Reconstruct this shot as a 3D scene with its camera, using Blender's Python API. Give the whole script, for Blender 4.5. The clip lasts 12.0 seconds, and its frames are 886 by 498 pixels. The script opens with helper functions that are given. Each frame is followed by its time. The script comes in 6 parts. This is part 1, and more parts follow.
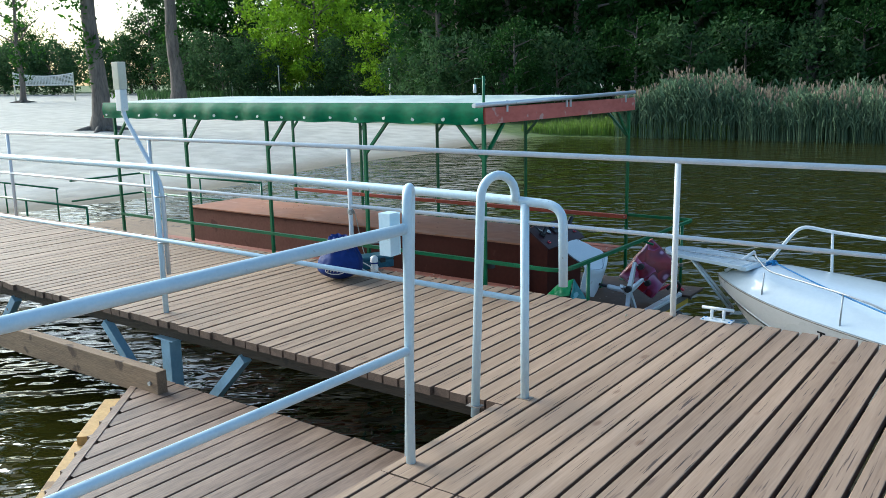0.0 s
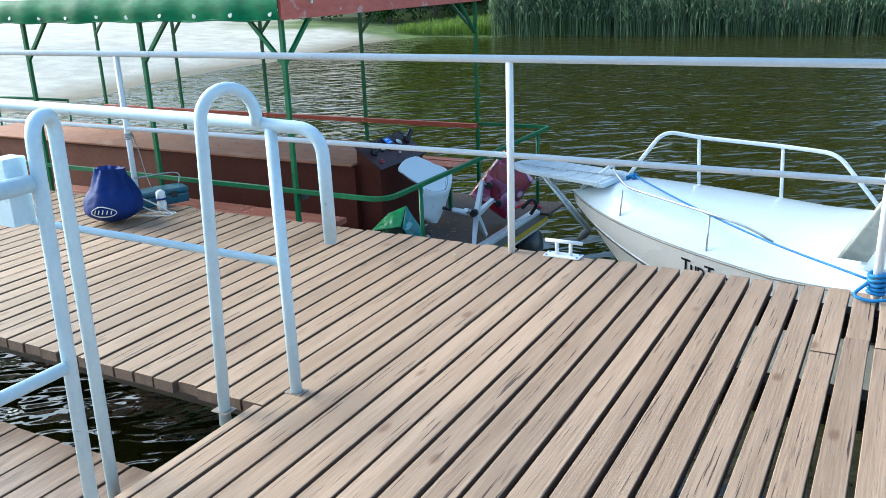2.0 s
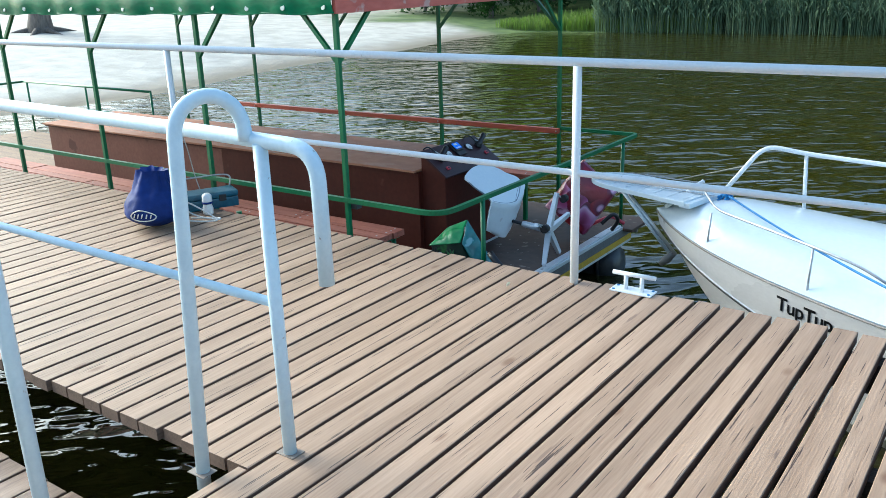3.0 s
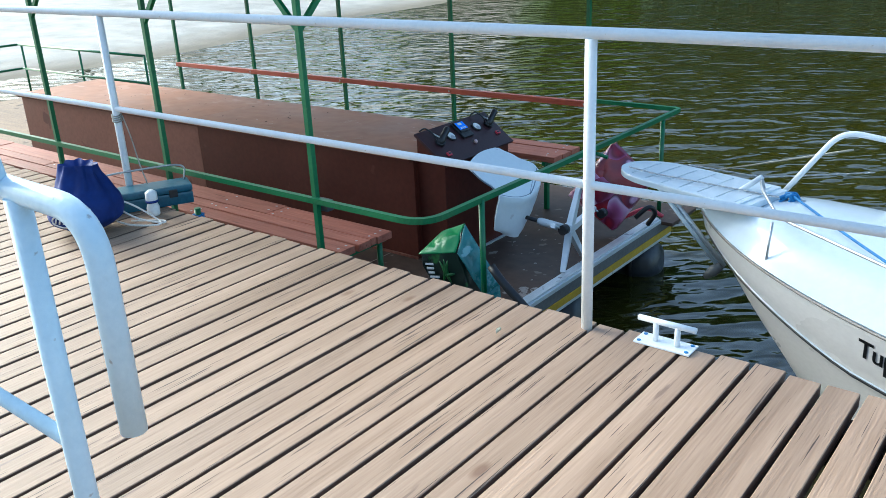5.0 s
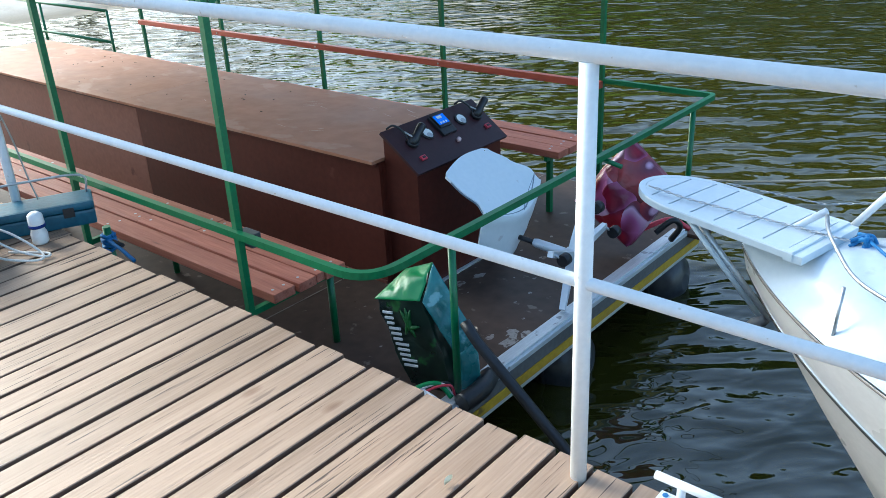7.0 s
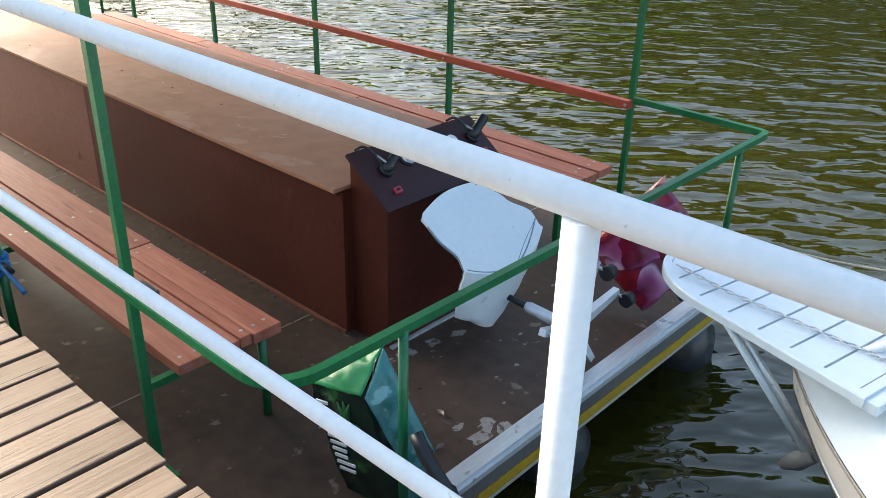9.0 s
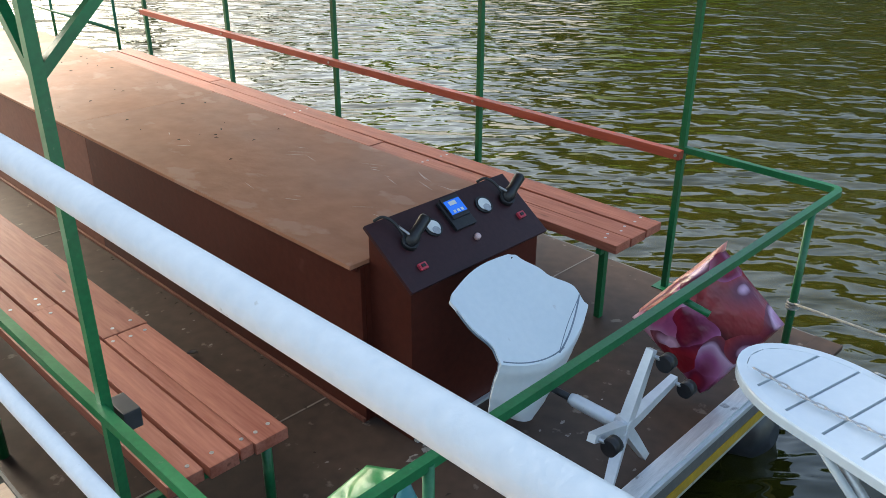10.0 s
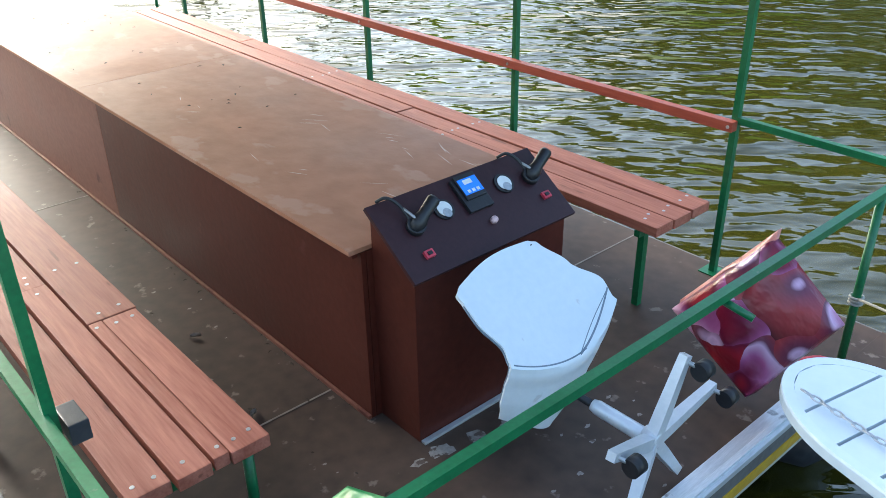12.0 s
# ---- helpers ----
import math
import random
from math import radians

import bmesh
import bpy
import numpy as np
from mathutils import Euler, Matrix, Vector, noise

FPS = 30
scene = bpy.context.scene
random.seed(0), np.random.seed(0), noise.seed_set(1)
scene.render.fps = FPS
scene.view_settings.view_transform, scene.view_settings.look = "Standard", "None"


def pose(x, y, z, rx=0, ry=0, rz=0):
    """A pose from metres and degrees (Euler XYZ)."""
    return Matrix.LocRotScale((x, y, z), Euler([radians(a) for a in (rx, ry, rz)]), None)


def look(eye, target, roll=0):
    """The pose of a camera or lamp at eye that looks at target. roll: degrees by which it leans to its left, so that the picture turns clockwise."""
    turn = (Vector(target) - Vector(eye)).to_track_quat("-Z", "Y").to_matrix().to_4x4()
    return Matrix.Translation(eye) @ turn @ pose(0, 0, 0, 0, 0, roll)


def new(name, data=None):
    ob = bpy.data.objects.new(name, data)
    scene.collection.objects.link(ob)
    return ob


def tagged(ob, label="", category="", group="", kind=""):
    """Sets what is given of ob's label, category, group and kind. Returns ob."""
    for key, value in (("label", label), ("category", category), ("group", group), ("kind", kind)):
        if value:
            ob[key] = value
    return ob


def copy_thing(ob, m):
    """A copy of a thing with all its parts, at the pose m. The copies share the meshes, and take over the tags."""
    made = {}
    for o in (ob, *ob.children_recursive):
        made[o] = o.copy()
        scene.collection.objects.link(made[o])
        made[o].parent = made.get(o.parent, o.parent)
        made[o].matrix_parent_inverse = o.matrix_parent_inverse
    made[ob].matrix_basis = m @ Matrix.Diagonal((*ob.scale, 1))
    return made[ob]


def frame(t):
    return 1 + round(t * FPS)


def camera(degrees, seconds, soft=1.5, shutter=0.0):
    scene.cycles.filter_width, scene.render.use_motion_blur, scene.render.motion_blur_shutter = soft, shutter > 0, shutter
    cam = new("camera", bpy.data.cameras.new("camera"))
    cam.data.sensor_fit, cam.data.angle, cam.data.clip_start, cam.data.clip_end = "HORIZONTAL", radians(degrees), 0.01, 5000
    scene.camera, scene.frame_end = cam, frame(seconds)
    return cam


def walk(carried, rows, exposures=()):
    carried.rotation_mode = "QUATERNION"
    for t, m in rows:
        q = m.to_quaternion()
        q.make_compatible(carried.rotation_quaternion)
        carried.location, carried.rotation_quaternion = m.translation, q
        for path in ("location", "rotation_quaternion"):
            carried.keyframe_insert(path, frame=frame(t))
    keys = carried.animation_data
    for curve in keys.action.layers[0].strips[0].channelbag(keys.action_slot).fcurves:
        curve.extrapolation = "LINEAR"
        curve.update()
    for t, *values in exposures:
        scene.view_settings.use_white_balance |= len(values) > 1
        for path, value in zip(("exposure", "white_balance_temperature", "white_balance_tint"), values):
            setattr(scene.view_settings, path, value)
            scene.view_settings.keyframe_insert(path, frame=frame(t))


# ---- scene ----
cam = camera(55.1, 12.0, soft=0.5)
PATH = [
    (0, (2.197, -1.802, 1.723), (1.035, -0.222, 1.33), -1.1),
    (0.5, (2.154, -1.456, 1.67), (1.207, 0.252, 1.235), -0.9),
    (1, (2.174, -1.099, 1.62), (1.175, 0.564, 1.136), -1.7),
    (1.5, (2.038, -0.747, 1.603), (1.065, 0.913, 1.059), -1.1),
    (2, (1.986, -0.416, 1.584), (1.061, 1.248, 0.971), -2.2),
    (2.5, (1.996, -0.077, 1.58), (0.942, 1.507, 0.963), -1.8),
    (3, (1.893, 0.242, 1.553), (0.775, 1.781, 0.936), -1.9),
    (3.5, (1.804, 0.522, 1.606), (0.691, 2.056, 0.968), -2.5),
    (5.3, (1.412, 1.501, 1.492), (0.217, 2.933, 0.771), -2.5),
    (5.5, (1.381, 1.614, 1.502), (0.191, 3.044, 0.769), -1.7),
    (6, (1.29, 1.921, 1.499), (0.04, 3.27, 0.713), -2.1),
    (6.5, (1.087, 2.144, 1.526), (-0.126, 3.508, 0.709), -2.6),
    (6.7, (1.02, 2.26, 1.524), (-0.179, 3.634, 0.704), -3.0),
    (8.5, (0.551, 3.044, 1.488), (-0.595, 4.383, 0.543), 0.0),
    (9, (0.454, 3.279, 1.494), (-0.747, 4.597, 0.588), 1.4),
    (9.5, (0.297, 3.486, 1.494), (-1.017, 4.732, 0.645), -0.9),
    (10, (0.104, 3.638, 1.513), (-1.158, 4.923, 0.644), 0.2),
    (10.5, (0.083, 3.833, 1.482), (-1.199, 5.100, 0.613), -0.1),
    (11, (0.019, 3.965, 1.436), (-1.354, 5.081, 0.505), -2.6),
    (11.5, (-0.037, 4.003, 1.435), (-1.370, 5.112, 0.439), -1.9),
    (12, (-0.023, 4.005, 1.443), (-1.351, 5.157, 0.489), -1.0),
]
EXPOSURES = [(0.0, 0.83, 5650, -3), (0.5, 1.28, 5600, -3), (1.0, 1.38, 5600, -3), (2.0, 1.36, 5650, -3), (3.5, 1.34, 5750, -3), (6.0, 1.38, 5700, -1), (8.5, 1.72, 6350, 2), (9.0, 1.68, 6850, 5),
             (9.5, 1.5, 6750, 5), (10.0, 1.6, 6900, 5), (10.5, 1.8, 7000, 5), (11.0, 2.1, 6450, 3), (12.0, 2.06, 6250, 3)]
walk(cam, [(t, look(e, g, r)) for t, e, g, r in PATH], EXPOSURES)

# ---- daylight: low sun veiled behind the wood, bright sky over the beach ----
SUN_EL, SUN_AZ = radians(29), radians(182)   # azimuth: anticlockwise from +x
world = bpy.data.worlds.new("world")
scene.world = world
world.use_nodes = True
wn = world.node_tree.nodes
sky = wn.new("ShaderNodeTexSky")
sky.sky_type, sky.sun_disc = "NISHITA", False
sky.sun_elevation, sky.sun_rotation = SUN_EL, radians(90) - SUN_AZ
sky.air_density, sky.dust_density, sky.ozone_density = 1.0, 3.0, 1.0
wn["Background"].inputs["Strength"].default_value = 0.15
world.node_tree.links.new(sky.outputs["Color"], wn["Background"].inputs["Color"])
sun_data = bpy.data.lights.new("sun", "SUN")
sun_data.energy, sun_data.angle, sun_data.color = 2.1, radians(40), (1.0, 0.97, 0.93)
sun = new("sun", sun_data)
sun.matrix_world = look((math.cos(SUN_AZ) * 40, math.sin(SUN_AZ) * 40, 40 * math.tan(SUN_EL)), (0, 0, 0))

WATER, PD = -1.05, -0.64      # lake level; deck of the pontoon boat (pier planks are at 0)
rnd = random.Random(7)

# ---- materials ----


def material(name, c1, c2, rough=0.5, metal=0.0, scale=3.0, fine=40.0, bump=0.15, stretch=(1, 1, 1), each=0.0, spots=None, spot_at=0.68,
             spot_scale=5.0, spot_stretch=(1, 1, 1), rough_var=0.12, coat=0.0, island=False, translucent=0.0, dist=0.01, spec=0.5, cracks=None, knots=None):
    """Two tones mixed at a large and a fine scale, optional stains, relief, and a shade of its own for each object or island."""
    m = bpy.data.materials.new(name)
    m.use_nodes = True
    nt, N, L = m.node_tree, m.node_tree.nodes, m.node_tree.links.new
    p = N["Principled BSDF"]
    tc, info = N.new("ShaderNodeTexCoord"), N.new("ShaderNodeObjectInfo")
    shift = N.new("ShaderNodeVectorMath")
    shift.operation = "MULTIPLY_ADD"
    L(info.outputs["Random"], shift.inputs[0])
    shift.inputs[1].default_value = (31, 47, 23)
    L(tc.outputs["Object"], shift.inputs[2])

    def noise_node(sc, stre, detail=4):
        mp, n = N.new("ShaderNodeMapping"), N.new("ShaderNodeTexNoise")
        mp.inputs["Scale"].default_value = stre
        L(shift.outputs[0], mp.inputs["Vector"])
        L(mp.outputs[0], n.inputs["Vector"])
        n.inputs["Scale"].default_value, n.inputs["Detail"].default_value = sc, detail
        return n.outputs["Fac"]

    def math_node(op, a, b):
        k = N.new("ShaderNodeMath")
        k.operation = op
        for i, v in enumerate((a, b)):
            if isinstance(v, (int, float)):
                k.inputs[i].default_value = v
            else:
                L(v, k.inputs[i])
        return k.outputs[0]

    def mix(fac, a, b):
        k = N.new("ShaderNodeMix")
        k.data_type = "RGBA"
        if isinstance(fac, (int, float)):
            k.inputs[0].default_value = fac
        else:
            L(fac, k.inputs[0])
        for i, v in ((6, a), (7, b)):
            if isinstance(v, tuple):
                k.inputs[i].default_value = (*v, 1)
            else:
                L(v, k.inputs[i])
        return k.outputs[2]

    big, small = noise_node(scale, stretch), noise_node(fine, stretch, 6)
    blend = math_node("ADD", math_node("MULTIPLY", big, 1.1), math_node("MULTIPLY", small, 0.9))
    ramp = N.new("ShaderNodeMapRange")
    ramp.inputs["From Min"].default_value, ramp.inputs["From Max"].default_value = 0.68, 1.32
    L(blend, ramp.inputs["Value"])
    col = mix(ramp.outputs[0], c1, c2)
    if spots:
        sn = noise_node(spot_scale, spot_stretch, 7)
        sr = N.new("ShaderNodeMapRange")
        sr.inputs["From Min"].default_value, sr.inputs["From Max"].default_value = spot_at, spot_at + 0.05
        L(sn, sr.inputs["Value"])
        col = mix(sr.outputs[0], col, spots)
    if knots:
        mp, vo, kr = N.new("ShaderNodeMapping"), N.new("ShaderNodeTexVoronoi"), N.new("ShaderNodeMapRange")
        mp.inputs["Scale"].default_value = knots[1]
        L(shift.outputs[0], mp.inputs["Vector"])
        wob = N.new("ShaderNodeVectorMath")
        wob.operation = "MULTIPLY_ADD"
        L(small, wob.inputs[0])
        wob.inputs[1].default_value = (0.05, 0.05, 0.05)
        L(mp.outputs[0], wob.inputs[2])
        L(wob.outputs[0], vo.inputs["Vector"])
        vo.inputs["Scale"].default_value = 1.0
        kr.inputs["From Min"].default_value, kr.inputs["From Max"].default_value = 0.11, 0.05
        L(vo.outputs["Distance"], kr.inputs["Value"])
        col = mix(math_node("MULTIPLY", kr.outputs[0], 0.75), col, knots[0])
    if cracks:
        cn = noise_node(cracks[1], cracks[2], 3)
        cr = N.new("ShaderNodeMapRange")
        cr.inputs["From Min"].default_value, cr.inputs["From Max"].default_value = cracks[3], cracks[3] + 0.025
        L(cn, cr.inputs["Value"])
        col = mix(cr.outputs[0], col, cracks[0])
    if each:
        src = info.outputs["Random"]
        if island:
            src = N.new("ShaderNodeNewGeometry").outputs["Random Per Island"]
        hsv, er = N.new("ShaderNodeHueSaturation"), N.new("ShaderNodeMapRange")
        er.inputs["To Min"].default_value, er.inputs["To Max"].default_value = 1 - each, 1 + each
        L(src, er.inputs["Value"])
        L(er.outputs[0], hsv.inputs["Value"])
        L(col, hsv.inputs["Color"])
        col = hsv.outputs[0]
    L(col, p.inputs["Base Color"])
    rr = N.new("ShaderNodeMapRange")
    rr.inputs["To Min"].default_value, rr.inputs["To Max"].default_value = max(rough - rough_var, 0.02), min(rough + rough_var, 1)
    L(big, rr.inputs["Value"])
    L(rr.outputs[0], p.inputs["Roughness"])
    p.inputs["Metallic"].default_value, p.inputs["Coat Weight"].default_value = metal, coat
    p.inputs["Specular IOR Level"].default_value = spec
    if bump:
        bp = N.new("ShaderNodeBump")
        bp.inputs["Strength"].default_value, bp.inputs["Distance"].default_value = bump, dist
        L(small, bp.inputs["Height"])
        L(bp.outputs[0], p.inputs["Normal"])
    if translucent:
        tr, ms = N.new("ShaderNodeBsdfTranslucent"), N.new("ShaderNodeMixShader")
        L(col, tr.inputs["Color"])
        ms.inputs[0].default_value = translucent
        L(p.outputs[0], ms.inputs[1])
        L(tr.outputs[0], ms.inputs[2])
        L(ms.outputs[0], N["Material Output"].inputs["Surface"])
    return m


M = {}
M["plank"] = material("pier_plank_wood", (0.250, 0.160, 0.100), (0.398, 0.273, 0.187), 0.60, scale=1.2, fine=12, bump=0.4, stretch=(10, 0.35, 10), each=0.10,
                      spots=(0.20, 0.128, 0.088), spot_at=0.66, spot_scale=4, spot_stretch=(7, 0.6, 7), dist=0.006,
                      cracks=((0.05, 0.028, 0.018), 7.0, (18, 0.35, 18), 0.65), knots=((0.15, 0.07, 0.035), (4.2, 2.0, 4.2)))
# Sawn plank edges: shade of the gaps between boards is put into this dark brown.
M["plank_edge"] = material("gap_shaded_plank_edge", (0.085, 0.052, 0.036), (0.17, 0.11, 0.078), 0.75, scale=2.0, fine=14, bump=0.4, stretch=(9, 1, 9), dist=0.006)
M["plank_low"] = material("platform_plank_wood", (0.135, 0.085, 0.060), (0.30, 0.21, 0.155), 0.5, scale=2.0, fine=11, bump=0.35, stretch=(9, 1, 9), each=0.15,
                          spots=(0.1, 0.055, 0.035), spot_at=0.66, spot_scale=7, spot_stretch=(5, 0.55, 5), dist=0.006)
M["beam"] = material("rough_timber", (0.16, 0.10, 0.06), (0.30, 0.20, 0.12), 0.75, scale=2, fine=16, bump=0.4, stretch=(1, 8, 8), spots=(0.09, 0.055, 0.035), spot_at=0.6)
# Rough timber again, with the shade under the deck put into its colour.
M["shaded_beam"] = material("under_deck_shaded_timber", (0.030, 0.022, 0.016), (0.070, 0.050, 0.035), 0.7, scale=2, fine=16, bump=0.4, stretch=(1, 8, 8), spots=(0.02, 0.016, 0.012), spot_at=0.6)
M["pine"] = material("yellow_pine_beam", (0.42, 0.24, 0.07), (0.58, 0.36, 0.13), 0.6, scale=3, fine=16, bump=0.3, stretch=(3, 3, 3), spots=(0.22, 0.12, 0.05), spot_at=0.64)
M["white"] = material("white_tube_paint", (0.70, 0.73, 0.75), (0.80, 0.82, 0.83), 0.38, scale=9, fine=70, bump=0.35, spots=(0.50, 0.47, 0.42), spot_at=0.69, spot_scale=34, dist=0.003)
M["pale_blue"] = material("pale_blue_tube_paint", (0.52, 0.66, 0.75), (0.62, 0.75, 0.83), 0.36, scale=9, fine=70, bump=0.3, spots=(0.36, 0.40, 0.42), spot_at=0.70, spot_scale=30, dist=0.003)
M["blue_steel"] = material("light_blue_steel_paint", (0.29, 0.46, 0.58), (0.40, 0.58, 0.70), 0.45, scale=4, fine=40, bump=0.12, spots=(0.20, 0.12, 0.08), spot_at=0.68, spot_scale=9)
M["green"] = material("green_tube_paint", (0.005, 0.098, 0.034), (0.012, 0.160, 0.056), 0.35, scale=5, fine=60, bump=0.1, spots=(0.10, 0.16, 0.09), spot_at=0.7, spot_scale=22, dist=0.003)
M["tarp"] = material("green_tarpaulin", (0.002, 0.105, 0.042), (0.006, 0.19, 0.075), 0.45, spec=0.25, scale=2.5, fine=10, bump=0.15, stretch=(1, 1, 2), spots=(0.02, 0.20, 0.09), spot_at=0.7, spot_scale=6, dist=0.02)
# Pale green of the roof sheet has the reflected sky mixed into it.
M["roof"] = material("sky_pale_roof_sheet", (0.36, 0.44, 0.38), (0.58, 0.64, 0.58), 0.45, scale=1.5, fine=12, bump=0.25)
M["redboard"] = material("weathered_red_board", (0.44, 0.085, 0.06), (0.60, 0.16, 0.12), 0.6, scale=3, fine=24, bump=0.3, stretch=(1, 0.35, 1), spots=(0.55, 0.33, 0.28), spot_at=0.62, spot_scale=7)
M["redrail"] = material("orange_red_painted_board", (0.27, 0.042, 0.022), (0.40, 0.075, 0.04), 0.45, scale=3, fine=24, bump=0.2, stretch=(0.3, 3, 3), spots=(0.24, 0.05, 0.03), spot_at=0.68)
M["bench"] = material("red_brown_bench_wood", (0.25, 0.070, 0.042), (0.43, 0.160, 0.104), 0.58, spec=0.3, scale=2.5, fine=14, bump=0.25, stretch=(0.5, 7, 7), each=0.12,
                      spots=(0.20, 0.065, 0.04), spot_at=0.66, spot_scale=5, spot_stretch=(0.6, 4, 4), dist=0.005)
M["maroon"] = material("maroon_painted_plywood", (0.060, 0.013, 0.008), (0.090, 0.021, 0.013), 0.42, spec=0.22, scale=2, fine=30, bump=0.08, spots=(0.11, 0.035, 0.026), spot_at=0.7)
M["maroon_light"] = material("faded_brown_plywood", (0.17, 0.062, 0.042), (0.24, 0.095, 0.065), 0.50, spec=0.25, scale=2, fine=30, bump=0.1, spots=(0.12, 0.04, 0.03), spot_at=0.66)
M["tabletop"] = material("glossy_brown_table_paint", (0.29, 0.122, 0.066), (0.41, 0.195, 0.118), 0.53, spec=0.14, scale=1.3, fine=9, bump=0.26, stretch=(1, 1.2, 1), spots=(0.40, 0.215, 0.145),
                         spot_at=0.60, spot_scale=3.4, spot_stretch=(1, 1.6, 1), dist=0.012, rough_var=0.24)
M["console"] = material("dark_purple_brown_panel", (0.030, 0.011, 0.014), (0.046, 0.017, 0.020), 0.40, spec=0.3, scale=3, fine=50, bump=0.05)
M["boatdeck"] = material("brown_deck_plate_paint", (0.052, 0.036, 0.028), (0.100, 0.066, 0.049), 0.50, spec=0.17, scale=1.6, fine=14, bump=0.22, rough_var=0.2, spots=(0.19, 0.15, 0.12), spot_at=0.645, spot_scale=11, dist=0.004)
M["alu"] = material("scuffed_aluminium", (0.55, 0.58, 0.60), (0.75, 0.78, 0.80), 0.4, metal=0.5, scale=6, fine=50, bump=0.1, stretch=(6, 0.6, 6), spots=(0.30, 0.31, 0.32), spot_at=0.66, spot_scale=14)
M["flake"] = material("bare_flaked_plate", (0.17, 0.145, 0.125), (0.36, 0.33, 0.30), 0.6, scale=9, fine=60, bump=0.2, spots=(0.10, 0.07, 0.055), spot_at=0.55, spot_scale=40)
M["scuff"] = material("pale_paint_scuff", (0.48, 0.34, 0.27), (0.62, 0.48, 0.40), 0.6, scale=9, fine=50, bump=0)
M["litter"] = material("dark_leaf_litter", (0.020, 0.014, 0.009), (0.055, 0.036, 0.020), 0.8, scale=9, fine=50, bump=0)
M["grey"] = material("grey_side_strip", (0.10, 0.10, 0.10), (0.17, 0.17, 0.165), 0.5, scale=4, fine=40, bump=0.1)
M["yellow"] = material("yellow_stripe_paint", (0.42, 0.26, 0.015), (0.58, 0.38, 0.03), 0.45, scale=5, fine=40, bump=0.1, spots=(0.20, 0.12, 0.03), spot_at=0.66, spot_scale=12)
M["float"] = material("dark_float_plastic", (0.02, 0.023, 0.028), (0.045, 0.05, 0.058), 0.38, scale=4, fine=30, bump=0.1)
M["blackplastic"] = material("black_plastic", (0.010, 0.010, 0.012), (0.020, 0.020, 0.022), 0.42, scale=8, fine=60, bump=0.1)
M["chairwhite"] = material("white_chair_plastic", (0.70, 0.76, 0.80), (0.77, 0.82, 0.85), 0.4, scale=3, fine=40, bump=0.04, spots=(0.62, 0.64, 0.66), spot_at=0.7, spot_scale=14)
# Colour of the chair's welts: crease shading put in as dark blue-grey.
M["crease_shade"] = material("blue_grey_crease_shade", (0.11, 0.15, 0.20), (0.20, 0.25, 0.31), 0.5, scale=4, fine=40, bump=0.1)
M["star"] = material("silver_lacquered_steel", (0.62, 0.66, 0.70), (0.74, 0.77, 0.80), 0.35, metal=0.3, scale=5, fine=50, bump=0.06, spots=(0.3, 0.28, 0.26), spot_at=0.7, spot_scale=18)
M["gelcoat"] = material("white_gelcoat", (0.62, 0.70, 0.75), (0.69, 0.76, 0.80), 0.24, scale=1.2, fine=30, bump=0.02, spots=(0.56, 0.62, 0.66), spot_at=0.70, spot_scale=6, coat=0.3)
M["hullcream"] = material("cream_hull_gelcoat", (0.72, 0.68, 0.64), (0.80, 0.76, 0.72), 0.3, scale=1.5, fine=30, bump=0.03, spots=(0.45, 0.40, 0.33), spot_at=0.7, spot_scale=5, stretch=(1, 1, 2))
M["strake"] = material("dark_rubbing_strip", (0.16, 0.13, 0.11), (0.26, 0.22, 0.18), 0.5, scale=6, fine=40, bump=0.1)
M["screenvinyl"] = material("grey_windshield_vinyl", (0.20, 0.22, 0.21), (0.30, 0.32, 0.30), 0.25, scale=3, fine=20, bump=0.05)
M["navy"] = material("navy_nylon", (0.005, 0.018, 0.105), (0.011, 0.034, 0.185), 0.65, spec=0.2, scale=5, fine=22, bump=0.5, dist=0.008)
M["teal"] = material("teal_plastic_case", (0.010, 0.070, 0.115), (0.022, 0.125, 0.185), 0.4, scale=5, fine=40, bump=0.1, spots=(0.05, 0.08, 0.09), spot_at=0.66, spot_scale=10)
M["rope"] = material("white_cotton_rope", (0.62, 0.60, 0.56), (0.75, 0.73, 0.69), 0.85, scale=30, fine=120, bump=0.6)
M["bluerope"] = material("blue_nylon_rope", (0.012, 0.12, 0.33), (0.03, 0.22, 0.50), 0.6, scale=30, fine=140, bump=0.6, dist=0.004)
M["greyrope"] = material("grey_mooring_line", (0.26, 0.26, 0.23), (0.40, 0.39, 0.35), 0.85, scale=30, fine=120, bump=0.5, dist=0.004)
M["steel"] = material("galvanised_steel", (0.38, 0.39, 0.40), (0.55, 0.56, 0.57), 0.4, metal=0.8, scale=20, fine=80, bump=0.1)
M["redplastic"] = material("red_switch_plastic", (0.45, 0.03, 0.05), (0.6, 0.06, 0.09), 0.35, scale=10, fine=50, bump=0)
M["pinkknob"] = material("pale_pink_knob", (0.62, 0.40, 0.40), (0.72, 0.52, 0.52), 0.35, scale=10, fine=50, bump=0)
M["gaugeface"] = material("white_gauge_face", (0.66, 0.68, 0.68), (0.78, 0.79, 0.78), 0.3, scale=10, fine=50, bump=0)
M["bark"] = material("tree_bark", (0.08, 0.065, 0.055), (0.22, 0.185, 0.155), 0.9, scale=2, fine=9, bump=0.8, stretch=(2, 2, 0.4), dist=0.05)
M["leaf_dark"] = material("dark_broadleaf", (0.014, 0.044, 0.008), (0.034, 0.088, 0.016), 0.8, spec=0.15, scale=0.3, fine=2, bump=0, each=0.45, island=True, translucent=0.22)
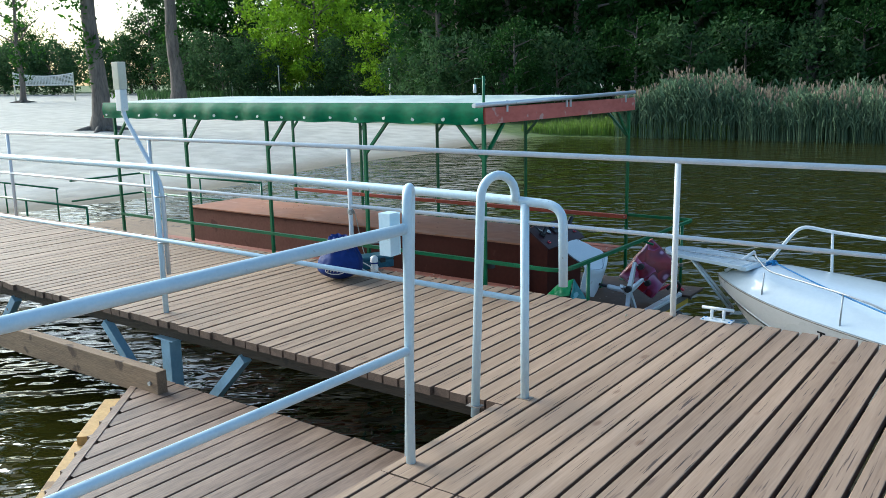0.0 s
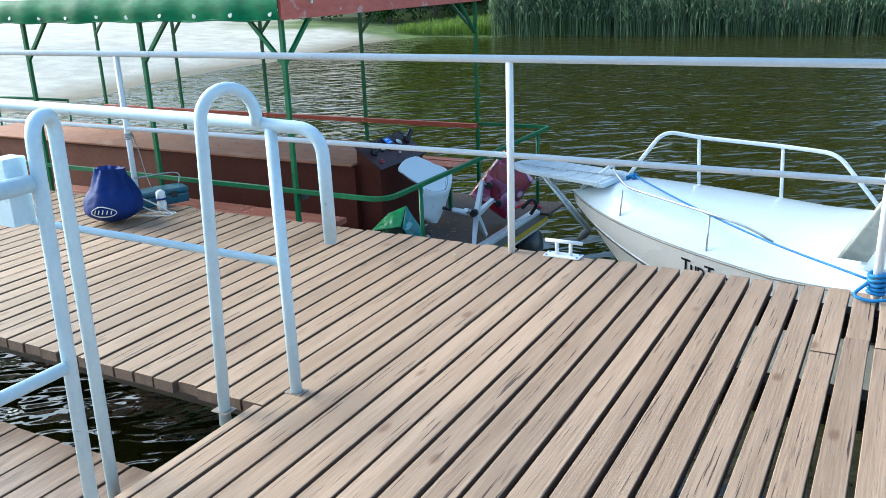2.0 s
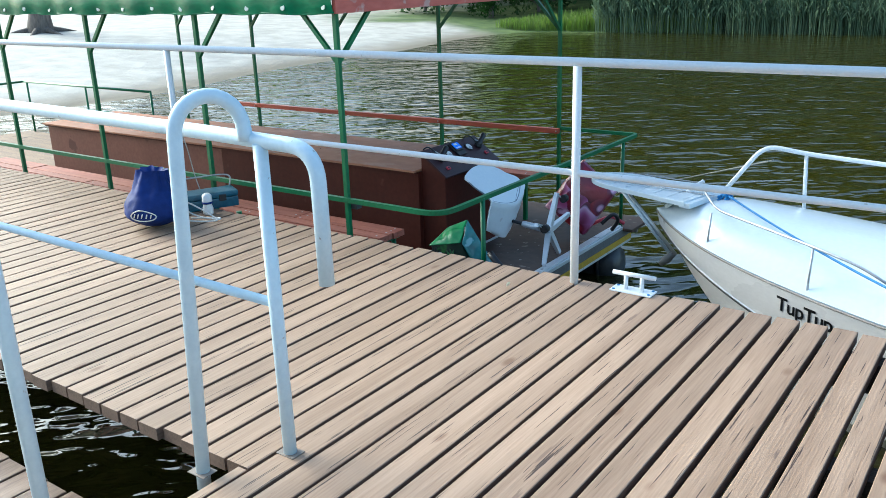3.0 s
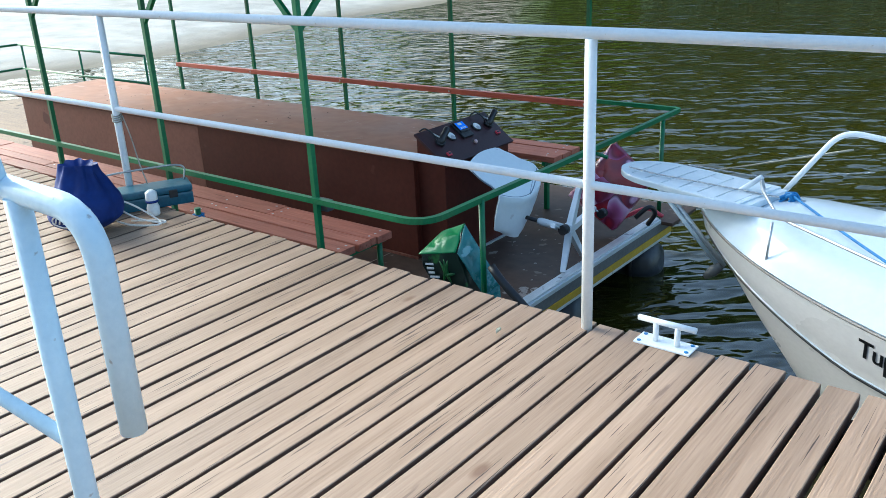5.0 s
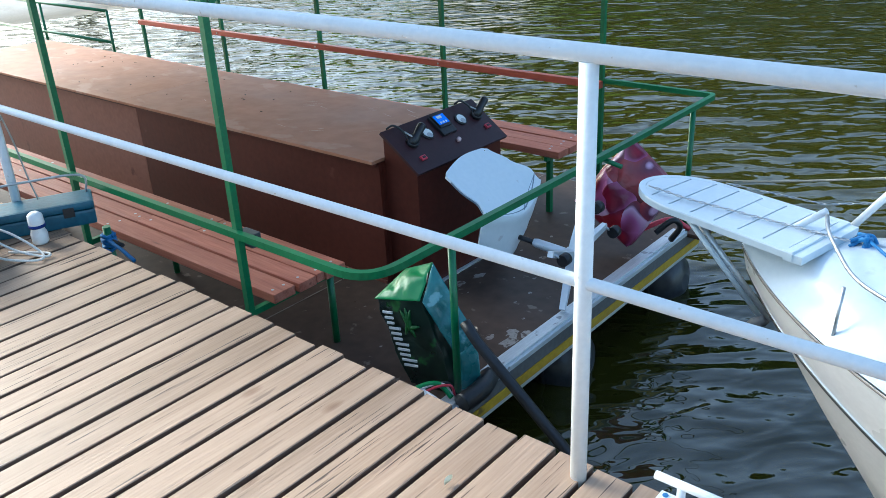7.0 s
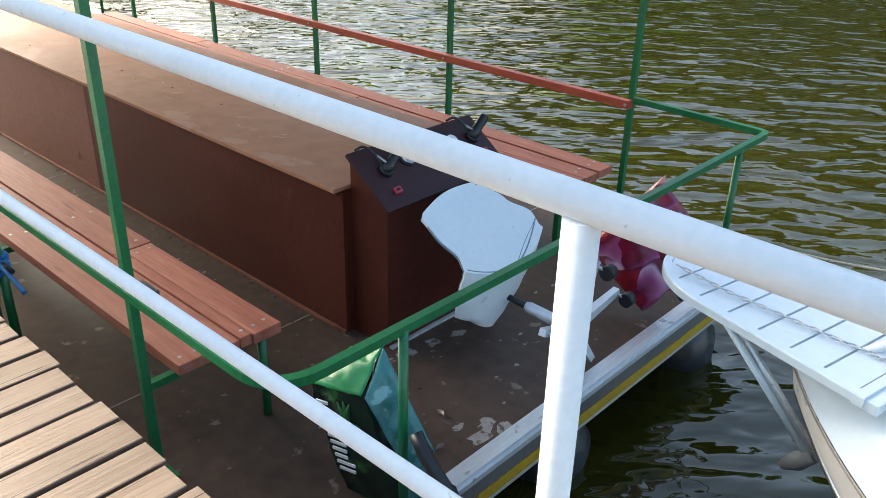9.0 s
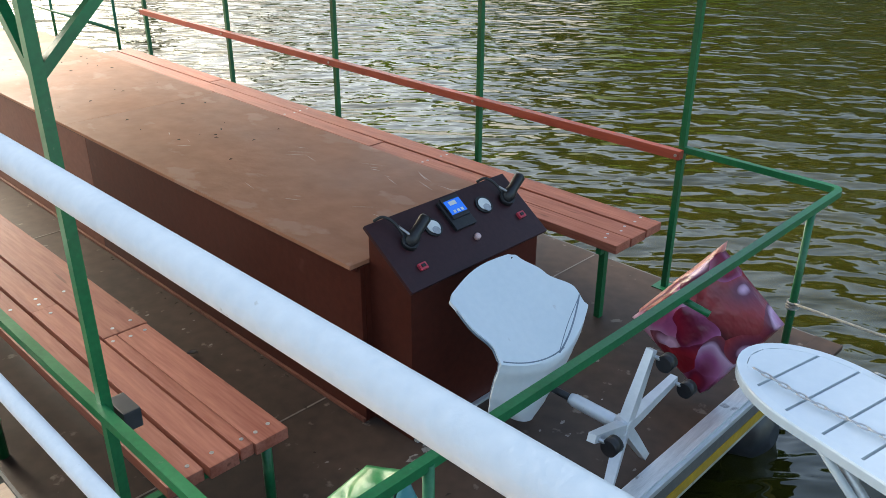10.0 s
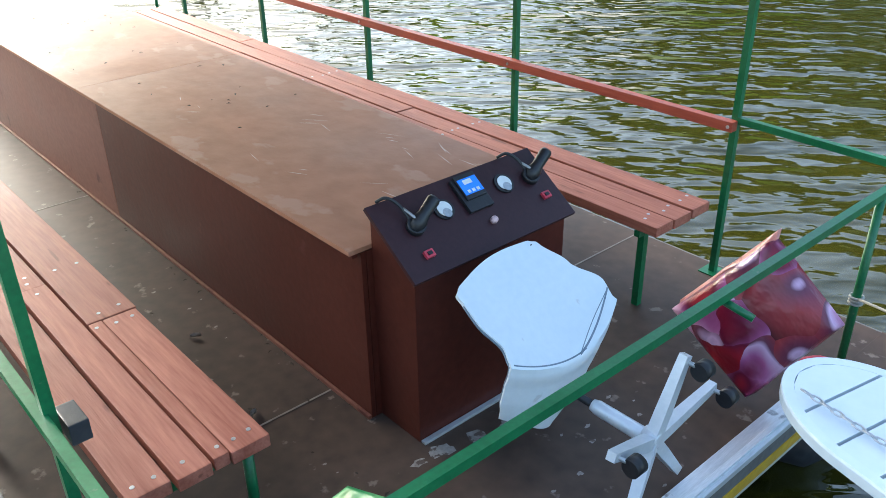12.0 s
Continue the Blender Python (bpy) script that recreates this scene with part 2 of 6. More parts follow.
M["leaf_mid"] = material("mid_green_broadleaf", (0.022, 0.072, 0.009), (0.055, 0.140, 0.018), 0.8, spec=0.15, scale=0.3, fine=2, bump=0, each=0.4, island=True, translucent=0.3)
# Young leaves with sunlight put into their yellow-green.
M["leaf_lime"] = material("sunlit_young_leaf", (0.16, 0.30, 0.012), (0.30, 0.46, 0.028), 0.7, spec=0.2, scale=0.3, fine=2, bump=0, each=0.35, island=True, translucent=0.35)
M["leaf_grey"] = material("grey_green_willow_leaf", (0.040, 0.085, 0.030), (0.075, 0.135, 0.050), 0.8, spec=0.15, scale=0.3, fine=2, bump=0, each=0.35, island=True, translucent=0.3)
M["reed"] = material("green_reed_blade", (0.085, 0.145, 0.080), (0.190, 0.260, 0.155), 0.7, spec=0.2, scale=0.5, fine=4, bump=0, each=0.4, island=True, translucent=0.3)
M["plume"] = material("beige_reed_plume", (0.26, 0.20, 0.14), (0.44, 0.35, 0.26), 0.9, scale=1, fine=8, bump=0, each=0.3, island=True, translucent=0.3)
M["grassblade"] = material("bright_shore_grass", (0.11, 0.19, 0.025), (0.20, 0.30, 0.045), 0.6, scale=0.4, fine=4, bump=0, each=0.35, island=True, translucent=0.3)
M["net"] = material("grey_net_cord", (0.62, 0.65, 0.64), (0.76, 0.78, 0.77), 0.8, scale=3, fine=20, bump=0)
M["cream"] = material("cream_lamp_box", (0.56, 0.54, 0.42), (0.66, 0.64, 0.52), 0.45, scale=5, fine=40, bump=0.05)
M["leafprint"] = material("black_leaf_printed_bag", (0.006, 0.012, 0.010), (0.015, 0.035, 0.022), 0.3, scale=5, fine=16, bump=0.3, spots=(0.03, 0.13, 0.03), spot_at=0.60, spot_scale=8, dist=0.01)
M["tealfoil"] = material("teal_bag_side", (0.02, 0.10, 0.10), (0.06, 0.26, 0.26), 0.25, scale=6, fine=14, bump=0.5, spots=(0.20, 0.42, 0.45), spot_at=0.60, spot_scale=9, dist=0.015)
M["leafgreen"] = material("dull_green_print", (0.012, 0.085, 0.018), (0.035, 0.16, 0.035), 0.4, scale=8, fine=30, bump=0.1)
M["salmon_foil"] = material("salmon_printed_foil", (0.50, 0.16, 0.13), (0.66, 0.32, 0.27), 0.28, scale=6, fine=18, bump=0.3, spots=(0.40, 0.06, 0.08), spot_at=0.6, spot_scale=8, dist=0.01)
M["brightgreen"] = material("bright_green_bag_flap", (0.006, 0.17, 0.045), (0.018, 0.28, 0.080), 0.35, scale=5, fine=16, bump=0.3, dist=0.01)

glass = bpy.data.materials.new("dark_window_glass")
glass.use_nodes = True
gp = glass.node_tree.nodes["Principled BSDF"]
gp.inputs["Base Color"].default_value, gp.inputs["Roughness"].default_value = (0.015, 0.018, 0.02, 1), 0.04
M["glass"] = glass
screen = bpy.data.materials.new("lit_blue_display")
screen.use_nodes = True
sp = screen.node_tree.nodes["Principled BSDF"]
sp.inputs["Base Color"].default_value, sp.inputs["Roughness"].default_value = (0.01, 0.10, 0.5, 1), 0.15
sp.inputs["Emission Color"].default_value, sp.inputs["Emission Strength"].default_value = (0.02, 0.16, 0.8, 1), 0.22
M["screen"] = screen


def petal_material():
    """Glossy foil printed with large overlapping petals in dark red, magenta, lilac and white."""
    m = bpy.data.materials.new("petal_printed_foil")
    m.use_nodes = True
    N, L = m.node_tree.nodes, m.node_tree.links.new
    p, tc = N["Principled BSDF"], N.new("ShaderNodeTexCoord")
    warp, mix_v = N.new("ShaderNodeTexNoise"), N.new("ShaderNodeVectorMath")
    warp.inputs["Scale"].default_value, warp.inputs["Detail"].default_value = 4.5, 1.0
    mix_v.operation = "MULTIPLY_ADD"
    mix_v.inputs[1].default_value = (0.22, 0.22, 0.22)
    L(tc.outputs["Object"], warp.inputs["Vector"])
    L(warp.outputs["Color"], mix_v.inputs[0])
    L(tc.outputs["Object"], mix_v.inputs[2])
    cell = N.new("ShaderNodeTexVoronoi")
    cell.inputs["Scale"].default_value = 4.6
    L(mix_v.outputs[0], cell.inputs["Vector"])
    tone, sep, add = N.new("ShaderNodeValToRGB"), N.new("ShaderNodeSeparateColor"), N.new("ShaderNodeMath")
    L(cell.outputs["Color"], sep.inputs[0])
    add.operation = "MULTIPLY_ADD"
    add.inputs[1].default_value = 0.75
    L(cell.outputs["Distance"], add.inputs[0])
    L(sep.outputs[0], add.inputs[2])
    fit = N.new("ShaderNodeMath")
    fit.operation = "MULTIPLY"
    fit.inputs[1].default_value = 0.60
    L(add.outputs[0], fit.inputs[0])
    L(fit.outputs[0], tone.inputs["Fac"])
    stops = ((0.0, (0.06, 0.003, 0.008)), (0.20, (0.24, 0.008, 0.020)), (0.38, (0.36, 0.014, 0.030)), (0.47, (0.16, 0.008, 0.035)), (0.56, (0.40, 0.10, 0.26)),
             (0.66, (0.66, 0.42, 0.60)), (0.70, (0.14, 0.035, 0.07)), (0.84, (0.34, 0.04, 0.05)), (1.0, (0.05, 0.004, 0.010)))
    el = tone.color_ramp.elements
    while len(el) < len(stops):
        el.new(0.5)
    for e, (at, c) in zip(el, stops):
        e.position, e.color = at, (*c, 1)
    L(tone.outputs["Color"], p.inputs["Base Color"])
    p.inputs["Roughness"].default_value = 0.28
    n, b = N.new("ShaderNodeTexNoise"), N.new("ShaderNodeBump")
    n.inputs["Scale"].default_value, n.inputs["Detail"].default_value = 8.0, 2.0
    b.inputs["Strength"].default_value, b.inputs["Distance"].default_value = 0.4, 0.02
    L(n.outputs["Fac"], b.inputs["Height"])
    L(b.outputs[0], p.inputs["Normal"])
    return m


M["magenta_foil"] = petal_material()


def water_material():
    m = bpy.data.materials.new("brown_green_lake_water")
    m.use_nodes = True
    N, L = m.node_tree.nodes, m.node_tree.links.new
    p = N["Principled BSDF"]
    p.inputs["Base Color"].default_value, p.inputs["Roughness"].default_value, p.inputs["IOR"].default_value = (0.028, 0.027, 0.004, 1), 0.01, 1.6
    tc = N.new("ShaderNodeTexCoord")
    last = None
    for size, stretch, dist, turn in ((0.7, (1.6, 1, 1), 0.075, 0.95), (2.4, (1.9, 1, 1), 0.095, 0.60), (6.0, (1.9, 1, 1), 0.030, 0.80)):
        mp, n, b = N.new("ShaderNodeMapping"), N.new("ShaderNodeTexNoise"), N.new("ShaderNodeBump")
        mp.vector_type = "TEXTURE"
        mp.inputs["Scale"].default_value, mp.inputs["Rotation"].default_value = stretch, (0, 0, turn)
        L(tc.outputs["Object"], mp.inputs["Vector"])
        L(mp.outputs[0], n.inputs["Vector"])
        n.inputs["Scale"].default_value, n.inputs["Detail"].default_value, n.inputs["Roughness"].default_value = size, 1.5, 0.5
        n.inputs["Distortion"].default_value = 0.4
        b.inputs["Strength"].default_value, b.inputs["Distance"].default_value = 1.0, dist
        L(n.outputs["Fac"], b.inputs["Height"])
        if last:
            L(last, b.inputs["Normal"])
        last = b.outputs[0]
    L(last, p.inputs["Normal"])
    return m


M["water"] = water_material()


def ground_material():
    """Pale sand with trodden hollows; grass at the far shore and under the wood."""
    m = bpy.data.materials.new("beach_sand_and_grass")
    m.use_nodes = True
    N, L = m.node_tree.nodes, m.node_tree.links.new
    p = N["Principled BSDF"]
    geo = N.new("ShaderNodeNewGeometry")
    sep = N.new("ShaderNodeSeparateXYZ")
    L(geo.outputs["Position"], sep.inputs[0])

    def noise_node(sc, detail):
        n = N.new("ShaderNodeTexNoise")
        L(geo.outputs["Position"], n.inputs["Vector"])
        n.inputs["Scale"].default_value, n.inputs["Detail"].default_value = sc, detail
        return n.outputs["Fac"]

    def ramp(v, a, b):
        r = N.new("ShaderNodeMapRange")
        r.inputs["From Min"].default_value, r.inputs["From Max"].default_value = a, b
        L(v, r.inputs["Value"])
        return r.outputs[0]

    def op(kind, a, b):
        k = N.new("ShaderNodeMath")
        k.operation = kind
        for i, v in enumerate((a, b)):
            if isinstance(v, (int, float)):
                k.inputs[i].default_value = v
            else:
                L(v, k.inputs[i])
        return k.outputs[0]

    def mix(fac, a, b):
        k = N.new("ShaderNodeMix")
        k.data_type = "RGBA"
        L(fac, k.inputs[0])
        for i, v in ((6, a), (7, b)):
            if isinstance(v, tuple):
                k.inputs[i].default_value = (*v, 1)
            else:
                L(v, k.inputs[i])
        return k.outputs[2]

    big, fine, mid = noise_node(0.25, 5), noise_node(9, 6), noise_node(1.3, 5)
    sand = mix(ramp(mid, 0.35, 0.65), (0.375, 0.350, 0.305), (0.50, 0.475, 0.420))
    wet = ramp(sep.outputs["Z"], -0.86, -1.02)
    sand = mix(wet, sand, (0.20, 0.17, 0.12))
    grass = mix(ramp(mid, 0.3, 0.7), (0.045, 0.085, 0.015), (0.11, 0.16, 0.035))
    far = op("MULTIPLY", ramp(op("ADD", sep.outputs["Y"], op("MULTIPLY", big, 6.0)), 34.5, 36.5), ramp(op("ADD", sep.outputs["X"], op("MULTIPLY", big, 10.0)), -26, -20))
    inland = ramp(op("ADD", op("MULTIPLY", sep.outputs["X"], -0.80), op("MULTIPLY", sep.outputs["Y"], 0.6)), 108, 114)
    col = mix(op("MAXIMUM", far, inland), sand, grass)
    L(col, p.inputs["Base Color"])
    p.inputs["Roughness"].default_value = 0.9
    b = N.new("ShaderNodeBump")
    b.inputs["Strength"].default_value, b.inputs["Distance"].default_value = 0.8, 0.10
    L(mid, b.inputs["Height"])
    b2 = N.new("ShaderNodeBump")
    b2.inputs["Strength"].default_value, b2.inputs["Distance"].default_value = 0.5, 0.02
    L(fine, b2.inputs["Height"])
    L(b.outputs[0], b2.inputs["Normal"])
    L(b2.outputs[0], p.inputs["Normal"])
    return m


M["ground"] = ground_material()

# ---- mesh helpers ----
BASE = {}


def thing(name, at, label, category, group="", kind=""):
    """An Empty at the base of a thing; its parts are given in world places."""
    ob = new(name)
    ob.location = at
    BASE[ob.name] = Vector(at)
    return tagged(ob, label, category, group, kind)


def solid(name, bm, mat, label="", category="", group="", kind=""):
    """A top-level thing or piece of the setting of one mesh, built in world places."""
    me = bpy.data.meshes.new(name)
    bm.normal_update()
    bm.to_mesh(me)
    bm.free()
    me.materials.append(M[mat])
    ob = new(name, me)
    BASE[ob.name] = Vector((0, 0, 0))
    return tagged(ob, label, category, group, kind)


def part(name, bm, mat, parent, label="", kind=""):
    """One mesh under a thing or a part, built in world places."""
    base = BASE[parent.name]
    for v in bm.verts:
        v.co -= base
    ob = solid(name, bm, mat, label, kind=kind)
    ob.parent = parent
    BASE[ob.name] = base
    return ob


def smooth(ob, angle=40):
    me = ob.data
    me.polygons.foreach_set("use_smooth", [True] * len(me.polygons))
    me.set_sharp_from_angle(angle=radians(angle))
    return ob


def add_box(bm, a, b, bevel=0.0, m=None):
    """An upright box from corner a to corner b, with rounded edges, turned by m."""
    made = bmesh.ops.create_cube(bm, size=1)["verts"]
    for v in made:
        v.co = Vector([min(a[i], b[i]) + (v.co[i] + 0.5) * abs(b[i] - a[i]) for i in range(3)])
    if bevel:
        edges = list({e for v in made for e in v.link_edges})
        got = bmesh.ops.bevel(bm, geom=edges, offset=bevel, segments=2, affect="EDGES", profile=0.7)
        made = list({v for f in got["faces"] for v in f.verts} | {v for v in made if v.is_valid})
    if m is not None:
        bmesh.ops.transform(bm, matrix=m, verts=made)
    return bm


def box(a, b, bevel=0.004, m=None):
    return add_box(bmesh.new(), a, b, bevel, m)


def rounded(pts, r, n=6):
    """A way with its corners rounded to radius r."""
    pts = [Vector(p) for p in pts]
    out = [pts[0]]
    for a, b, c in zip(pts, pts[1:], pts[2:]):
        u, w = (a - b), (c - b)
        d = min(r, u.length * 0.48, w.length * 0.48)
        p, q = b + u.normalized() * d, b + w.normalized() * d
        for i in range(n + 1):
            t = i / n
            out.append(p * (1 - t) ** 2 + b * 2 * t * (1 - t) + q * t * t)
    return out + [pts[-1]]


def add_tube(bm, pts, r, seg=12, square=False, caps=True):
    """A tube of radius r (or a list of radii) along a way."""
    pts = [Vector(p) for p in pts]
    rad = r if isinstance(r, (list, tuple)) else [r] * len(pts)
    seg = 4 if square else seg
    rings, side = [], None
    for i, p in enumerate(pts):
        d = (pts[min(i + 1, len(pts) - 1)] - pts[max(i - 1, 0)]).normalized()
        if side is None:
            side = d.cross(Vector((0, 0, 1)) if abs(d.z) < 0.9 else Vector((1, 0, 0))).normalized()
        side = (side - d * side.dot(d)).normalized()
        up = d.cross(side)
        ring = []
        for k in range(seg):
            a = 2 * math.pi * (k + (0.5 if square else 0)) / seg
            ring.append(bm.verts.new(p + (side * math.cos(a) + up * math.sin(a)) * rad[i] * (1.414 if square else 1)))
        rings.append(ring)
    for a, b in zip(rings, rings[1:]):
        for k in range(seg):
            bm.faces.new((a[k], a[(k + 1) % seg], b[(k + 1) % seg], b[k])).smooth = not square
    if caps:
        bm.faces.new(rings[0][::-1])
        bm.faces.new(rings[-1])
    return bm


def tube(pts, r, seg=12, square=False):
    return add_tube(bmesh.new(), pts, r, seg, square)


def sheet(fn, nu, nv, thick=0.0, closed=False):
    """A sheet from fn(u, v), u and v from 0 to 1, with a thickness."""
    bm = bmesh.new()
    g = [[bm.verts.new(fn(i / nu, j / nv)) for j in range(nv + 1)] for i in range(nu + 1)]
    for i in range(nu):
        for j in range(nv):
            bm.faces.new((g[i][j], g[i + 1][j], g[i + 1][j + 1], g[i][j + 1])).smooth = True
    if closed:
        bmesh.ops.remove_doubles(bm, verts=bm.verts, dist=1e-5)
    if thick:
        bm.normal_update()
        geo = bmesh.ops.solidify(bm, geom=bm.faces[:], thickness=thick)
        del geo
    bmesh.ops.recalc_face_normals(bm, faces=bm.faces[:])
    return bm


def disc(c, normal, r, h, seg=20):
    n = Vector(normal).normalized()
    return tube([Vector(c), Vector(c) + n * h], r, seg)


def rope(pts, r, steps=8):
    """A slack line through the points, smoothed (Catmull-Rom)."""
    p = [Vector(q) for q in pts]
    p = [2 * p[0] - p[1]] + p + [2 * p[-1] - p[-2]]
    way = []
    for a, b, c, d in zip(p, p[1:], p[2:], p[3:]):
        for i in range(steps):
            t = i / steps
            way.append(0.5 * (2 * b + (c - a) * t + (2 * a - 5 * b + 4 * c - d) * t * t + (3 * b - a - 3 * c + d) * t ** 3))
    return tube(way + [p[-2]], r, 7)

# ---- ground, lake ----


def inland(x, y):
    """Metres inland of the shoreline (below 0: lake)."""
    west = -17.2 - x + 0.9 * math.sin(y * 0.16) + 0.35 * math.sin(y * 0.53 + 1)
    north = y - 34.6 - 0.05 * (x + 16) + 0.4 * math.sin(x * 0.31)
    return max(west, north)


def height(x, y):
    d = inland(x, y)
    if d < 0:
        return WATER + max(d * 0.12, -1.6)
    return WATER + 0.8 * (1 - math.exp(-d / 9)) + 0.0135 * min(d, 130) + 0.05 * math.sin(x * 0.5) * math.sin(y * 0.43) * min(d / 4, 1)


def make_ground():
    def steps(lo, hi, a, b, fine, coarse):
        out, v = [], lo
        while v < hi:
            out.append(v)
            v += fine if a <= v < b else coarse + 0.25 * max(a - v, v - b, 0)
        return out + [hi]
    xs, ys = steps(-1600, 1600, -60, 6, 0.9, 2.5), steps(-1600, 1600, -6, 50, 0.9, 2.5)
    bm = bmesh.new()
    g = [[bm.verts.new((x, y, height(x, y))) for y in ys] for x in xs]
    for i in range(len(xs) - 1):
        for j in range(len(ys) - 1):
            bm.faces.new((g[i][j], g[i + 1][j], g[i + 1][j + 1], g[i][j + 1])).smooth = True
    return solid("ground", bm, "ground", "pale sandy beach with grass along the far shore", "ground", kind="structure")


make_ground()
bm = bmesh.new()
bm.faces.new([bm.verts.new(p) for p in ((-60, -1500, WATER), (1500, -1500, WATER), (1500, 60, WATER), (-60, 60, WATER))])
solid("water", bm, "water", "rippled brown-green lake water", "water", kind="structure")

# ---- the pier: bearers, railings ----
EDGE, INNER = 4.06, 1.86      # outer and inner edge of the walkway (y)
bm = bmesh.new()
for y in (2.06, 3.0, 3.85):
    add_box(bm, (-17.5, y - 0.05, -0.19), (-0.18, y + 0.05, -0.053), 0.004)
pier_walkway = solid("pier_walkway", bm, "shaded_beam", "brown-stained timber walkway with gaps between planks", "walkway", kind="structure")
bm = bmesh.new()
for y in (-3.9, -2.2, -0.5, 0.80, 1.9, 3.0, 3.92):
    add_box(bm, (-0.12, y - 0.05, -0.19), (4.82, y + 0.05, -0.053), 0.004)
add_box(bm, (-0.17, -4, -0.22), (-0.125, 1.8, -0.053), 0.004)
pier_deck = solid("pier_deck", bm, "shaded_beam", "brown-stained timber pier deck with worn planks", "deck", kind="structure")


def steel_frame(x):
    """Light blue pile and knee braces under the inner edge of the walkway."""
    t = thing("pier_pile", (x, 2.02, WATER - 0.6), "light blue steel pile with two knee braces under the walkway", "pile", "piles under the walkway")
    part("column", tube([(x, 2.02, WATER - 0.6), (x, 2.02, -0.19)], 0.052, square=True), "blue_steel", t)
    part("brace", tube([(x + 0.10, 2.02, -0.95), (x + 0.86, 2.02, -0.2)], 0.035, square=True), "blue_steel", t)
    part("brace", tube([(x - 0.10, 2.02, -0.95), (x - 0.86, 2.02, -0.2)], 0.035, square=True), "blue_steel", t)
    part("cap_plate", box((x - 0.12, 1.95, -0.2), (x + 0.12, 2.09, -0.188), 0.002), "blue_steel", t)


for px in (-3.24, -6.4, -9.6, -12.8):
    steel_frame(px)


def post(x, y, top, parent, mat, r=0.024, low=-0.06):
    ob = part("post", tube([(x, y, low), (x, y, top)], r), mat, parent)
    return ob


outer = thing("outer_railing", (0, 4, 0), "white-painted steel tube railing along the outer pier edge", "railing")
part("top_rail", tube([(-15.4, 4.0, 1.128), (1.975, 4.0, 1.128)], 0.0215, 16), "white", outer)
part("middle_rail", tube([(-15.4, 4.0, 0.583), (1.95, 4.0, 0.583)], 0.0168, 14), "white", outer)
for px in (1.95, 0.0, -3.13, -6.15, -9.28, -12.4, -15.4):
    post(px, 4.0, 1.11, outer, "white", 0.0218)
for pz in (1.06, 0.52):
    part("hinge_lug", box((1.965, 3.985, pz - 0.03), (2.02, 4.015, pz + 0.03), 0.003), "white", outer)

IN_Y = 2.02                   # the inner railing stands on the planks, a hand's width from the edge
inner = thing("inner_railing", (-0.1, IN_Y, 0), "pale blue tube railing with a bent grab handle at its end", "railing")
part("top_rail", tube(rounded([(-15.4, IN_Y + 0.02, 1.10), (-3.2, IN_Y, 1.118), (-0.36, 2.005, 1.092), (-0.06, 2.005, 1.085), (0.152, 2.02, 1.075), (0.16, 2.015, 0.655)], 0.20, 8), 0.0245, 14), "pale_blue", inner)
part("middle_rail", tube([(-15.4, IN_Y + 0.02, 0.555), (-3.2, IN_Y, 0.572), (-0.07, 2.0, 0.553)], 0.0165), "pale_blue", inner)
for px in (-3.28, -6.4, -9.5, -12.6, -15.4):
    post(px, IN_Y + 0.01, 1.11, inner, "pale_blue", 0.021)
hoop = [Vector((-0.16, 1.895, 1.118)) + Vector((0.047, 0.093, 0)) * -math.cos(a) + Vector((0, 0, 0.112 * math.sin(a))) for a in [k * math.pi / 12 for k in range(13)]]
part("grab_hoop", tube([Vector((-0.226, 1.755, -0.06))] + hoop + [Vector((-0.112, 1.99, 1.085))], 0.0235, 14), "pale_blue", inner)
post(-0.062, 2.0, 1.075, inner, "pale_blue", 0.0235)
for c in ((-0.226, 1.755), (-0.062, 2.0)):
    part("post_socket", box((c[0] - 0.04, c[1] - 0.03, 0.001), (c[0] + 0.04, c[1] + 0.03, 0.004), 0.001), "strake", inner)

gate = thing("gangway_railing", (-0.085, 1.02, 0), "pale blue tube railing with a double end post", "railing")
part("end_post", tube(rounded([(-0.085, 1.02, -0.06), (-0.105, 1.068, 1.250), (-0.186, 1.200, 1.250), (-0.302, 1.261, -0.399)], 0.07, 8), 0.0215, 14), "pale_blue", gate)
part("top_rail", tube([(-0.09, 1.02, 1.087), (-0.07, -4.0, 1.10)], 0.0255, 14), "pale_blue", gate)
part("middle_rail", tube([(-0.088, 1.02, 0.535), (-0.07, -4.0, 0.55)], 0.020, 14), "pale_blue", gate)
part("sleeve_box", box((-0.20, 0.985, 0.965), (-0.135, 1.055, 1.155), 0.004), "pale_blue", gate, "square pale blue steel sleeve")
for py in (-1.2, -3.6):
    post(-0.085, py, 1.09, gate, "pale_blue", 0.025)

# lamp on a bent pole at the inner railing
lamp = thing("pole_lamp", (-3.25, 2.06, 0.3), "cream box lamp on a bent grey pole tied to the railing", "lamp")
part("pole", tube(rounded([(-3.25, 2.062, 0.3), (-3.25, 2.062, 0.98), (-3.655, 2.062, 1.50), (-3.655, 2.062, 1.66)], 0.1), 0.017), "star", lamp)
part("lower_case", box((-3.692, 2.03, 1.53), (-3.622, 2.09, 1.69), 0.006), "star", lamp)
part("lamp_box", box((-3.696, 2.025, 1.69), (-3.618, 2.095, 1.895), 0.006), "cream", lamp)
for z in (0.55, 0.9):
    part("pole_tie", rope([(-3.25 + 0.045 * math.cos(q), 2.047 + 0.04 * math.sin(q), z) for q in [k * math.pi / 4 for k in range(9)]], 0.006, 3), "steel", lamp)

# ---- lower platform ----
LOW = -0.40


def low_left(x):
    return max(1.52 - (x + 2.98) * 1.15, -3.0)


